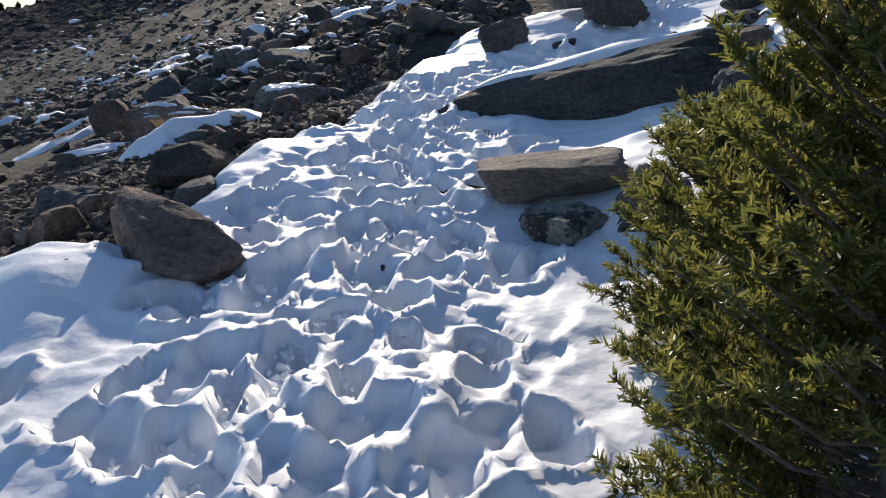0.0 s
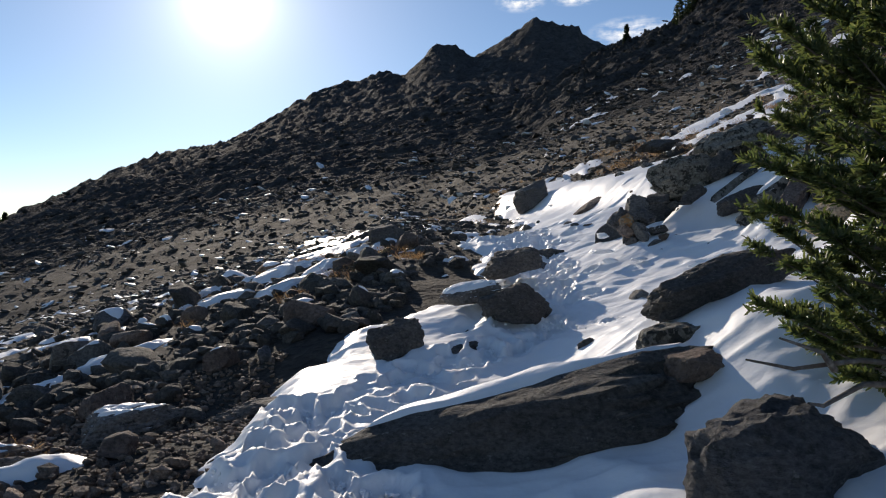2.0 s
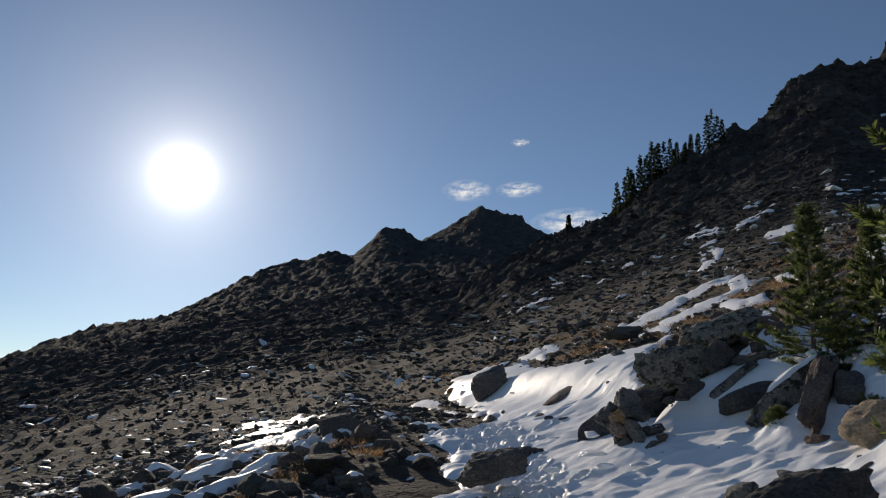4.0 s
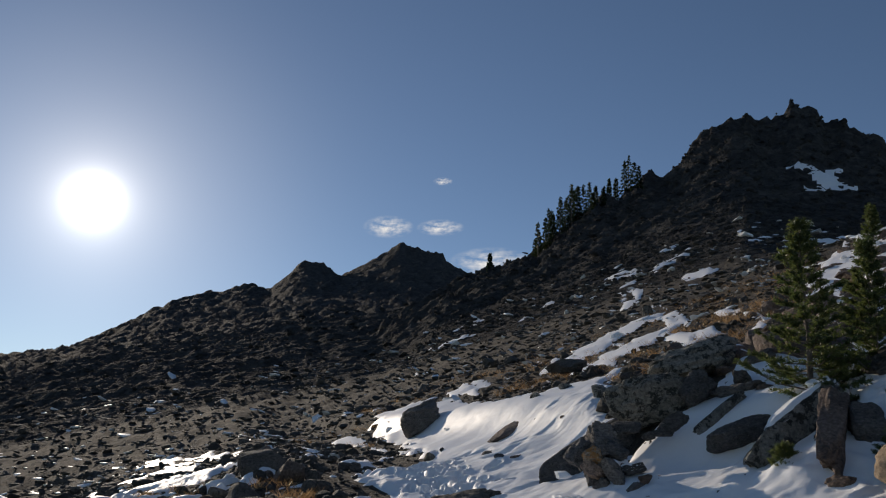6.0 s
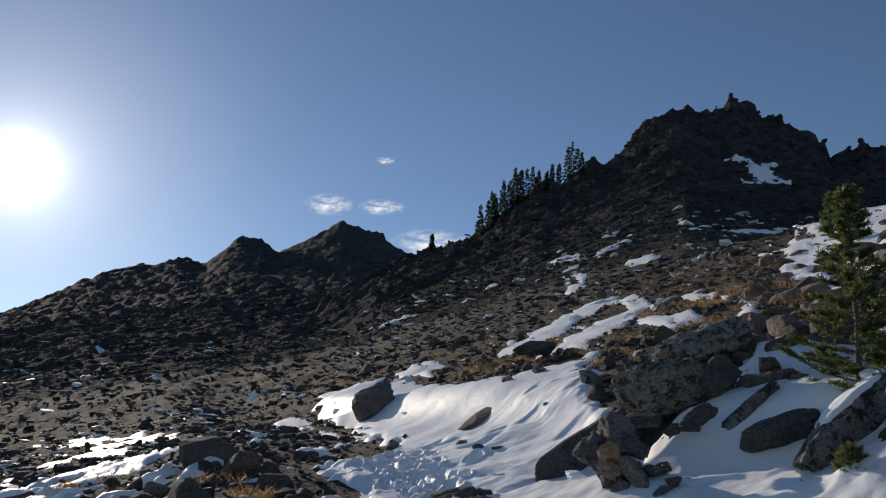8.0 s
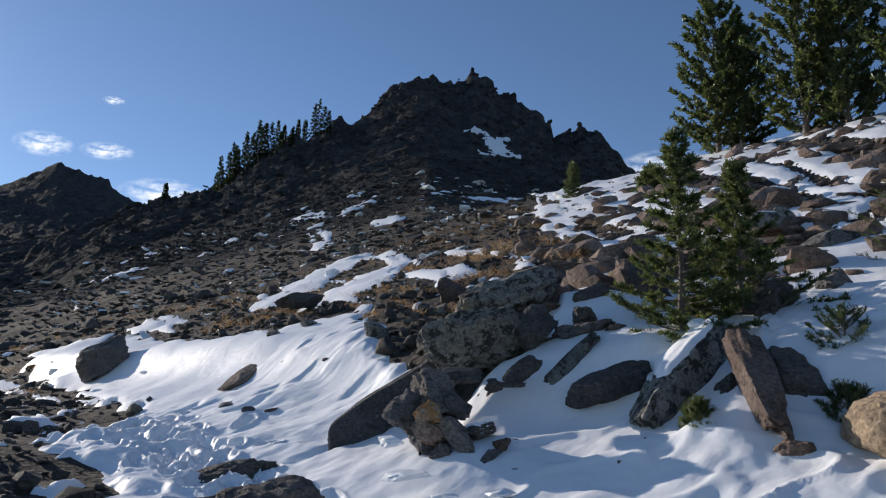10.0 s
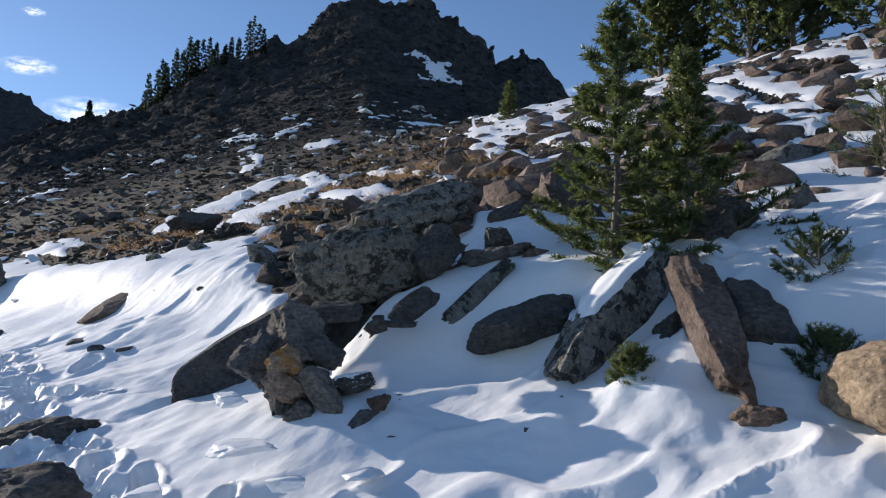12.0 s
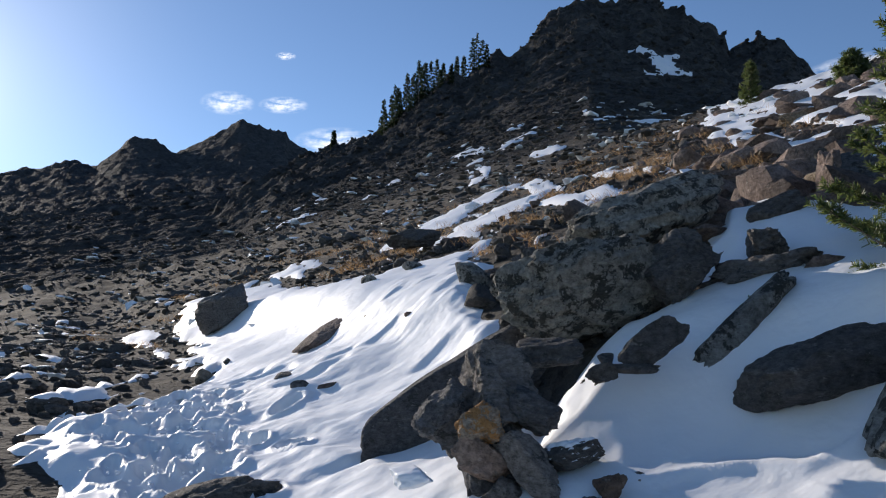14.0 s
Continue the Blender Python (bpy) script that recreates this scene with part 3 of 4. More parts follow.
bar((0.33, 4.55, 0.41), (1.24, 4.41, 0.53), 0.66, 0.25, LEDGE, 33, "flat-topped brown slab of layered rock", rough=0.12, planes=12, dome=0.0, edge=34, jitter=0.16, taper=0.15)
bar((0.58, 3.98, 0.31), (1.04, 3.83, 0.35), 0.32, 0.22, GRANITE, 5, "small speckled granite slab in snow", rough=0.14)
bar((-1.17, 5.12, 0.20), (-0.53, 4.98, 0.21), 0.3, 0.22, SLATE, 18, "dark low block at the edge of the snow")
bar((-2.62, 4.82, -0.03), (-2.02, 4.89, -0.01), 0.55, 0.34, SLATE, 9, "dark rounded boulder beside the scree", dome=0.2)
snow_cap(bar((-3.53, 6.53, -0.30), (-2.46, 7.38, -0.20), 0.5, 0.36, SLATE, 19, "long dark slab with snow behind it"), 0.03, 0.9)
bar((-3.01, 5.87, -0.24), (-2.53, 6.56, -0.13), 0.4, 0.26, SLATE, 24, "long dark slab beside the scree")
snow_cap(bar((-3.43, 7.63, -0.05), (-2.31, 7.86, 0.03), 0.6, 0.42, RUSTY, 25, "brown boulder with a little snow on it", dome=0.2), 0.03, 0.92)
snow_cap(bar((-2.33, 8.10, 0.15), (-1.41, 8.52, 0.24), 0.5, 0.34, SLATE, 26, "dark low boulder with a snow cap"), 0.03, 0.9)
bar((-1.47, 6.64, 0.18), (-1.05, 6.80, 0.26), 0.35, 0.18, SLATE, 90, "dark low stone beside the scree")
bar((-1.05, 7.21, 0.21), (-0.86, 7.24, 0.28), 0.2, 0.14, SLATE, 91, "small dark stone at the snow edge")
bar((-1.15, 8.16, 0.33), (0.07, 8.70, 0.38), 0.4, 0.2, SLATE, 92, "long flat dark rock beside the trail", rough=0.12)
bar((1.32, 9.82, 1.06), (2.08, 10.17, 1.29), 0.6, 0.5, SLATE, 27, "dark blocky boulder beside trampled snow")
bar((0.12, 8.99, 0.76), (0.70, 9.25, 0.93), 0.5, 0.46, SLATE, 28, "dark blocky boulder in snow")
snow_cap(bar((0.91, 10.14, 1.20), (1.56, 10.30, 1.32), 0.45, 0.22, SLATE, 29, "dark boulder with thin snow on top"), 0.04, 0.8)
bar((2.38, 7.54, 1.38), (3.66, 7.87, 1.83), 0.55, 0.42, SLATE, 30, "long dark boulder in smooth snow", dome=0.15)
bar((2.08, 7.06, 1.11), (2.69, 7.22, 1.24), 0.4, 0.28, GRANITE, 31, "low grey rock in snow", dome=0.2)
bar((2.99, 7.71, 1.51), (3.43, 7.68, 1.57), 0.3, 0.2, SLATE, 32, "small dark rock in snow")
bar((2.62, 7.23, 1.24), (2.79, 7.22, 1.31), 0.2, 0.16, SLATE, 93, "small dark rock in snow")
bar((2.89, 7.41, 1.38), (3.18, 7.39, 1.41), 0.2, 0.1, SLATE, 94, "small dark rock in snow")
bar((2.68, 6.42, 1.14), (2.87, 6.41, 1.29), 0.2, 0.2, SLATE, 95, "small dark rock in snow under a pine")
bar((1.99, 8.37, 0.89), (2.23, 8.35, 1.00), 0.2, 0.16, SLATE, 96, "small dark rock in snow")
bar((0.75, 9.15, 0.75), (1.24, 9.12, 0.82), 0.35, 0.16, SLATE, 97, "low dark rock in snow")
bar((1.34, 9.71, 0.89), (1.71, 9.39, 0.79), 0.15, 0.12, SLATE, 98, "thin dark rock lying in snow")
bar((2.00, 6.36, 1.04), (2.61, 6.52, 1.17), 0.45, 0.2, RUSTY, 34, "flat brown rock beside the long boulder", rough=0.1)
bar((1.55, 12.01, 1.53), (2.48, 12.25, 1.67), 0.7, 0.5, SLATE, 99, "dark low boulders beside the trail")
# the rocks under the firs
bar((3.78, 13.19, 2.04), (4.10, 12.95, 2.16), 0.5, 0.55, SLATE, 146, "dark rock at the core of a small pile", rough=0.2)
bar((3.64, 14.49, 1.90), (5.25, 14.05, 2.69), 0.42, 0.92, SLATE, 42, "big smooth dark slab leaning in snow", rough=0.05, planes=12, taper=0.28, lean=-10, jitter=0.2, dome=0.2)
bar((4.40, 13.92, 2.75), (5.51, 13.52, 3.19), 0.95, 0.7, GRANITE, 143, "rounded granite boulder blotched with dark lichen", planes=18, dome=0.45, edge=14, rough=0.2, fine=6)
bar((5.30, 14.50, 3.40), (6.60, 14.05, 3.88), 0.85, 0.52, GRANITE, 144, "granite boulder blotched with green lichen", planes=18, dome=0.45, edge=14, rough=0.2)
bar((3.99, 12.91, 2.13), (4.00, 13.23, 2.61), 0.34, 0.38, SLATE, 45, "dark upright rock in a small pile", rough=0.2)
bar((3.66, 13.21, 2.12), (3.91, 13.14, 2.39), 0.3, 0.3, SLATE, 46, "dark rock at the foot of a pile", rough=0.2)
bar((3.74, 12.96, 2.32), (3.88, 12.81, 2.15), 0.22, 0.24, ORANGE, 47, "rock patched with orange lichen", rough=0.2)
bar((3.87, 12.85, 2.21), (4.05, 12.55, 1.91), 0.2, 0.2, SLATE, 48, "dark slanting rock at the end of a pile", rough=0.16)
bar((3.74, 12.97, 2.14), (3.89, 12.78, 1.98), 0.2, 0.2, RUSTY, 66, "dark slanting rock at the end of a pile", rough=0.18)
bar((3.81, 12.84, 1.95), (3.98, 12.69, 1.90), 0.2, 0.16, SLATE, 70, "dark small rock in a pile")
bar((3.99, 12.94, 2.34), (4.17, 12.73, 2.24), 0.25, 0.2, SLATE, 67, "dark small rock in a pile", rough=0.2)
snow_cap(bar((4.05, 12.73, 2.06), (4.30, 12.56, 2.14), 0.25, 0.14, SLATE, 62, "low dark rock dusted with snow", rough=0.2), 0.02, 0.8)
bar((4.18, 13.21, 2.55), (4.51, 13.03, 2.62), 0.3, 0.2, SLATE, 71, "low dark rock beneath a lichen boulder", rough=0.2)
bar((4.61, 12.83, 2.49), (4.88, 12.67, 2.78), 0.18, 0.2, SLATE, 68, "small dark stone in snow", rough=0.16)
bar((4.44, 12.85, 2.43), (4.52, 12.77, 2.54), 0.12, 0.14, SLATE, 72, "small dark stone in snow")
bar((4.48, 12.81, 2.50), (4.72, 12.65, 2.52), 0.14, 0.06, SLATE, 73, "thin flat stone in snow")
bar((4.92, 12.68, 2.49), (5.68, 12.58, 3.04), 0.24, 0.22, GRANITE, 51, "narrow speckled rock slanting out of snow", rough=0.12)
bar((4.89, 12.32, 2.40), (5.54, 11.89, 2.65), 0.45, 0.36, SLATE, 52, "dark oblong rock sunk in snow", dome=0.3, edge=14, planes=18)
snow_cap(bar((4.86, 11.65, 2.12), (6.01, 11.46, 3.06), 0.46, 0.4, GRANITE, 153, "speckled rock slanting up, capped with snow", rough=0.12, edge=30, jitter=0.16, dome=0.05), 0.06, 0.5, lambda c: c.z < 2.55)
bar((4.87, 10.34, 2.14), (5.65, 11.12, 2.98), 0.3, 0.3, RUSTY, 154, "long reddish-brown rock slanting out of snow", rough=0.16, edge=30, dome=0.0, jitter=0.16, planes=12, taper=-0.1)
bar((5.40, 10.38, 2.31), (5.74, 10.93, 2.85), 0.35, 0.3, SLATE, 74, "dark rock leaning behind a reddish rock", rough=0.14)
bar((4.89, 10.47, 2.05), (5.19, 10.21, 2.04), 0.35, 0.18, RUSTY, 63, "low reddish-brown rock under a slanting slab", rough=0.14)
bar((5.38, 11.17, 2.52), (5.57, 10.98, 2.29), 0.3, 0.3, SLATE, 75, "dark rock in the gap between two slabs", rough=0.16)
bar((5.19, 13.31, 2.98), (5.56, 13.18, 3.32), 0.5, 0.44, SLATE, 49, "dark broken rock behind snow", rough=0.22)
bar((5.48, 13.17, 3.02), (6.21, 12.76, 3.15), 0.5, 0.36, SLATE, 50, "dark broken rock behind snow", rough=0.24)
bar((5.79, 13.12, 3.25), (5.99, 12.94, 3.29), 0.3, 0.24, SLATE, 76, "dark broken rock behind snow", rough=0.2)
bar((5.88, 12.79, 3.12), (6.06, 12.49, 3.09), 0.3, 0.16, RUSTY, 77, "brown broken rock below young firs", rough=0.2)
bar((6.28, 13.58, 3.52), (6.63, 13.36, 3.72), 0.35, 0.27, SLATE, 78, "dark rock standing in snow", rough=0.14)
bar((6.85, 13.46, 3.60), (7.35, 13.20, 4.05), 0.55, 0.5, SLATE, 79, "dark boulder leaning behind young firs", rough=0.14)
bar((6.86, 13.30, 3.67), (6.99, 13.37, 4.17), 0.2, 0.22, RUSTY, 80, "upright brown rock leaning on a boulder")
bar((6.49, 11.68, 3.21), (7.02, 11.43, 3.49), 0.7, 0.55, SLATE, 56, "dark boulder behind young firs", planes=16)
bar((6.55, 10.96, 3.10), (7.09, 10.59, 3.23), 0.5, 0.24, SLATE, 81, "flat dark rock in snow")
bar((7.45, 11.29, 3.54), (7.70, 11.17, 3.71), 0.3, 0.28, SLATE, 82, "dark rock in snow")
bar((6.21, 11.02, 2.97), (6.43, 10.82, 2.99), 0.28, 0.12, RUSTY, 83, "low brown rock in snow")
bar((3.90, 12.37, 1.79), (4.17, 12.37, 1.97), 0.14, 0.13, SLATE, 57, "small dark stone in snow", rough=0.18)
bar((4.12, 12.41, 1.96), (4.26, 12.34, 2.04), 0.14, 0.11, RUSTY, 84, "small brown stone in snow")
bar((4.04, 12.18, 1.79), (4.13, 12.09, 1.81), 0.12, 0.08, SLATE, 64, "small dark stone in snow")
bar((4.14, 12.03, 1.75), (4.31, 11.87, 1.77), 0.2, 0.15, SLATE, 58, "small dark stone in snow", rough=0.18)
bar((4.72, 11.44, 2.10), (4.79, 11.39, 2.02), 0.1, 0.1, SLATE, 65, "small dark stone in snow")
bar((2.37, 14.71, 1.44), (3.30, 14.51, 1.69), 0.5, 0.42, SLATE, 59, "dark low boulder beside the trail", dome=0.25)
bar((2.00, 14.00, 1.23), (3.07, 13.56, 1.43), 0.6, 0.5, SLATE, 60, "dark low boulder beside the trail", dome=0.25)
bar((4.27, 18.93, 2.43), (5.54, 19.28, 3.06), 0.7, 0.28, RUSTY, 61, "brown flat rock in smooth snow", rough=0.12)
bar((4.41, 27.89, 2.99), (5.71, 28.17, 3.92), 1.2, 1, SLATE, 85, "dark blocky boulder at the edge of smooth snow")
bar((5.36, 17.08, 2.94), (5.71, 17.09, 3.15), 0.35, 0.26, GRANITE, 86, "low grey rock in smooth snow")
bar((5.74, 17.17, 3.22), (6.38, 17.12, 3.48), 0.4, 0.28, RUSTY, 87, "brown rock at the edge of dry grass", rough=0.2)
bar((13.28, 19.48, 6.66), (15.05, 18.86, 7.26), 1, 0.75, TAN, 69, "pinkish-brown boulder on the upper slope", rough=0.16)
bar((7.05, 22.71, 4.52), (8.16, 22.62, 4.78), 0.8, 0.4, SLATE, 88, "dark flat rock above the snow field")
bar((7.62, 15.67, 3.91), (8.25, 15.50, 4.26), 0.35, 0.3, SLATE, 89, "dark rock standing in snow")
boulder(5.2, 9.72, 0.8, 0.8, 0.6, 2.5, -20, 0, 0, TAN, 55, 1.2, "tan sunlit granite boulder in smooth snow", 18, 0.1, 14, 0.3)
boulder(19.3, 40.1, 0.6, 0.5, 1.5, 10.7, 0, 0, 0, GRANITE, 68, 0.6, "pale upright stone on the skyline of the slope", 10)

lump = rock_mesh("snow_lump", 400, 3, 14, 1.0, 0.2, 14, 0.3)
put("snow_lump", lump, SNOW, "rounded lump of snow on top of a slanting rock", "snow").matrix_world = pose(5.83, 11.6, 3.06, 0, 0, 20) @ Matrix.Diagonal((0.12, 0.11, 0.09, 1))

# broken slabs of wind crust
for a, b, wide, tall, seed in (
    ((3.13, 12.50, 1.72), (3.50, 12.40, 1.82), 0.3, 0.13, 410),
    ((3.38, 12.91, 1.96), (3.54, 12.88, 2.04), 0.22, 0.14, 411),
    ((2.75, 12.62, 1.53), (2.97, 12.54, 1.57), 0.25, 0.1, 412),
    ((3.22, 12.00, 1.63), (3.43, 11.93, 1.67), 0.2, 0.12, 413),
    ((3.52, 11.85, 1.68), (3.76, 11.75, 1.70), 0.25, 0.08, 414),
    ((3.87, 10.53, 1.67), (3.97, 10.30, 1.65), 0.2, 0.08, 415),
):
    a, b = Vector(a), Vector(b)
    block = rock_mesh("snow_block", seed, 4, 12, 1.6, 0.12, 30, 0.05, 0.0, 0.28)
    ob = put("snow_block", block, SNOW, "broken slab of wind crust lying on snow", "snow", "broken slabs of snow crust")
    ob.matrix_world = pose(*((a + b) / 2), 0, -8, math.degrees(math.atan2(b.y - a.y, b.x - a.x))) @ Matrix.Diagonal(((b - a).length / 2, wide / 2, tall / 3, 1))


# ---- conifers ----
def needles(origins, ways, lengths, per, long, wide, rng):
    """Needle quads round many twigs at once."""
    n = len(origins)
    t = rng.uniform(0.09, 1.0, (n, per))
    base = origins[:, None, :] + ways[:, None, :] * (lengths[:, None] * t)[..., None]
    d = rng.normal(size=(n, per, 3))
    d -= (d * ways[:, None, :]).sum(-1, keepdims=True) * ways[:, None, :]
    d /= np.linalg.norm(d, axis=-1, keepdims=True) + 1e-9
    d[..., 2] = d[..., 2] * 0.8 + 0.18
    d = d * 0.8 + ways[:, None, :] * rng.uniform(0.35, 0.9, (n, per))[..., None]
    d /= np.linalg.norm(d, axis=-1, keepdims=True)
    ln = long * rng.uniform(0.7, 1.2, (n, per))[..., None]
    sidev = np.cross(d, rng.normal(size=(n, per, 3)))
    sidev /= np.linalg.norm(sidev, axis=-1, keepdims=True) + 1e-9
    tip = base + d * ln
    half = sidev * wide / 2
    quad = np.stack([base - half, base + half, tip + half * 0.45, tip - half * 0.45], 2).reshape(-1, 3)
    return quad


def tube(points, radii, sides=7):
    pts = np.asarray(points, float)
    out, faces = [], []
    for i, p in enumerate(pts):
        d = pts[min(i + 1, len(pts) - 1)] - pts[max(i - 1, 0)]
        d /= np.linalg.norm(d) + 1e-9
        a = np.cross(d, (0.31, 0.2, 0.93) if abs(d[2]) < 0.9 else (1, 0, 0))
        a /= np.linalg.norm(a)
        b = np.cross(d, a)
        for k in range(sides):
            c = 2 * math.pi * k / sides
            out.append(p + radii[i] * (a * math.cos(c) + b * math.sin(c)))
    for i in range(len(pts) - 1):
        for k in range(sides):
            faces.append((i * sides + k, i * sides + (k + 1) % sides, (i + 1) * sides + (k + 1) % sides, (i + 1) * sides + k))
    return np.array(out), np.array(faces)


def join(parts):
    cos, fs, n = [], [], 0
    for c, f in parts:
        cos.append(c); fs.append(f + n); n += len(c)
    return np.concatenate(cos), np.concatenate(fs)


def conifer(name, x, y, height, spread, seed, label, limbs=60, twigs=16, per=22, needle=0.03, wide=0.004, mat=None, bare=0.12, lean=(0, 0), shape=1.0, rise=0.15, sink=0.1, category="tree", twig_long=0.16, z=None, group="", power=0.8, even=0.65, inner=0.22):
    rng = np.random.default_rng(seed)
    z0 = (at_ground(x, y) if z is None else z) - sink
    root = tagged(new(name), label, category, group)
    root.location = (x, y, z0)
    hts = np.linspace(0, height, 9)
    wob = rng.normal(0, 0.012 * height, (9, 2)).cumsum(0) * 0.35
    wob[0] = 0
    spine = np.stack([wob[:, 0] + lean[0] * hts, wob[:, 1] + lean[1] * hts, hts], -1)
    rad = np.interp(hts / height, [0, 0.9, 1], [0.016 * height + 0.008, 0.006, 0.003])
    co, fa = tube(spine, rad, 9)
    put("trunk", raw_mesh("trunk", co, fa), BARK, parent=root)
    wood, o, d, l = [], [], [], []
    for i in range(limbs):
        f = bare + (1 - bare) * ((i + rng.uniform(0, 0.8)) / limbs) ** 1.15
        h = f * height
        c = np.array([np.interp(h, hts, spine[:, k]) for k in range(3)])
        az = i * 2.399 + rng.normal(0, 0.25)
        g = (f - bare) / (1 - bare)
        reach = spread * ((1 - g) ** power * shape + (1 - shape) * math.sqrt(max(0, 1 - (2 * g - 0.9) ** 2 * 0.8))) * rng.uniform(even, 1.12) + 0.04 * spread
        up = rise + 0.5 * g + rng.normal(0, 0.1)
        w = np.array([math.cos(az), math.sin(az), up])
        w /= np.linalg.norm(w)
        mid = c + w * reach * 0.5 - np.array([0, 0, 0.05 * reach])
        end = c + w * reach + np.array([0, 0, 0.06 * reach])
        line = np.array([c, mid, end])
        wood.append(tube(line, [0.011 * reach + 0.003, 0.007 * reach + 0.002, 0.0015], 5))
        for j in range(max(3, int(twigs * (0.35 + 0.65 * reach / spread)))):
            t = rng.uniform(inner, 1.0)
            p = c + (end - c) * t - np.array([0, 0, 0.05 * reach * (1 - abs(2 * t - 1))])
            sd = rng.choice((-1, 1))
            fan = rng.uniform(0.3, 1.0)
            v = np.array([w[0] * fan - sd * w[1] * (1.1 - fan), w[1] * fan + sd * w[0] * (1.1 - fan), w[2] + rng.normal(0.12, 0.2)])
            v /= np.linalg.norm(v)
            o.append(p); d.append(v); l.append(twig_long * rng.uniform(0.5, 1.15) * (1.2 - 0.5 * t))
    co, fa = join(wood)
    put("branchwork", raw_mesh("branchwork", co, fa), BARK, parent=root, kind="stuff")
    for j in range(8):
        o.append(spine[-1] - (0, 0, 0.03 * j * height)); d.append(np.array([0.1 * rng.normal(), 0.1 * rng.normal(), 1.0])); l.append(twig_long * 0.8)
    quad = needles(np.array(o), np.array(d), np.array(l), per, needle, wide, rng)
    put("crown", raw_mesh("crown", quad, np.arange(len(quad)).reshape(-1, 4), False), mat or NEEDLE, parent=root, label="dense green needles")
    return root


conifer("young_fir", 1.24, 1.38, 1.85, 0.46, 71, "tall bushy yellow-green young fir at the trail edge", 420, 24, 22, 0.023, 0.0055, NEEDLE_NEAR, 0.0, shape=0.1, rise=0.2, twig_long=0.1, power=0.5, even=0.8, inner=0.3)
conifer("young_fir", 1.34, 2.62, 0.98, 0.45, 70, "rounded bushy yellow-green young fir at the trail edge", 320, 22, 22, 0.023, 0.0055, NEEDLE_NEAR, 0.0, shape=0.05, rise=0.25, twig_long=0.09, power=0.5, even=0.8, inner=0.3)
conifer("pine_tree", 3.15, 5.4, 4.3, 1.0, 72, "dark green subalpine pine with snow-dusted boughs", 230, 40, 18, 0.05, 0.015, NEEDLE, 0.03, shape=0.3, rise=0.25, twig_long=0.15, inner=0.35, even=0.65)
conifer("young_fir", 6.0, 11.9, 2.1, 0.82, 73, "young fir with a bare pale lower trunk", 84, 38, 24, 0.036, 0.009, NEEDLE, 0.01, shape=1.0, rise=0.06, group="firs above the rocks", power=1.0, even=0.5, twig_long=0.13)
conifer("young_fir", 6.75, 11.75, 1.65, 0.98, 74, "young fir with spreading lower boughs", 80, 42, 24, 0.036, 0.009, NEEDLE, 0.0, shape=1.0, rise=0.03, group="firs above the rocks", power=1.6, even=0.5, twig_long=0.13)
# seedlings between the rocks
for i, (x, y, z, h, w) in enumerate(((6.05, 10.45, 2.72, 0.42, 0.34), (4.95, 11.05, 2.14, 0.26, 0.16), (5.45, 10.2, 2.2, 0.32, 0.24), (8.75, 10.9, 3.95, 0.9, 0.7))):
    conifer("fir_seedling", x, y, h, w, 80 + i, "small fir seedling growing between rocks and snow", 30, 18, 30, 0.022, 0.004, NEEDLE, 0.02, shape=0.6, rise=0.35, twig_long=0.1, z=z, sink=0.06, group="fir seedlings")


# dead boughs lying on the snow under the pine
for i, line in enumerate(([(3.0, 5.3, 1.3), (2.6, 5.15, 1.34), (2.25, 5.1, 1.3), (1.95, 4.95, 1.36)], [(2.9, 5.2, 1.22), (2.5, 4.95, 1.26), (2.2, 4.75, 1.2), (2.05, 4.6, 1.24)], [(2.45, 5.1, 1.3), (2.3, 4.95, 1.4), (2.1, 4.95, 1.46)])):
    co, fa = tube(line, np.linspace(0.018, 0.005, len(line)), 7)
    put("dead_bough", raw_mesh("dead_bough", co, fa), BARK, "bare grey dead bough lying on the snow bank", "branch", "dead boughs")


def from_hub(bearing, r):
    return HUB[0] + r * math.sin(radians(bearing)), HUB[1] + r * math.cos(radians(bearing))


# pines on the skyline of the near slope
for i, (b, r, h, w) in enumerate(((57.2, 36, 7.6, 2.4), (58.9, 36, 6.0, 1.9), (63.0, 33, 7.8, 2.5), (65.6, 32, 6.0, 2.1), (70.8, 30, 7.5, 2.6), (73.8, 30, 7.0, 2.6), (77, 29, 7.5, 2.6))):
    x, y = from_hub(b, r)
    conifer("pine_tree", x, y, h, w, 90 + i, "tall dark pine standing on the skyline", 80, 26, 12, 0.15, 0.08, NEEDLE, 0.03, shape=0.25, rise=0.4, twig_long=0.42, group="pines on the skyline", sink=0.3)
for i, (b, r, h, w) in enumerate(((71.5, 21, 2.1, 0.75), (46.6, 33, 1.6, 0.45), (52, 24, 0.8, 0.5))):
    x, y = from_hub(b, r)
    conifer("young_fir", x, y, h, w, 100 + i, "young fir standing alone on the upper slope", 50, 26, 20, 0.06, 0.014, NEEDLE, 0.05, shape=0.9, rise=0.1, twig_long=0.22, group="firs on the upper slope")
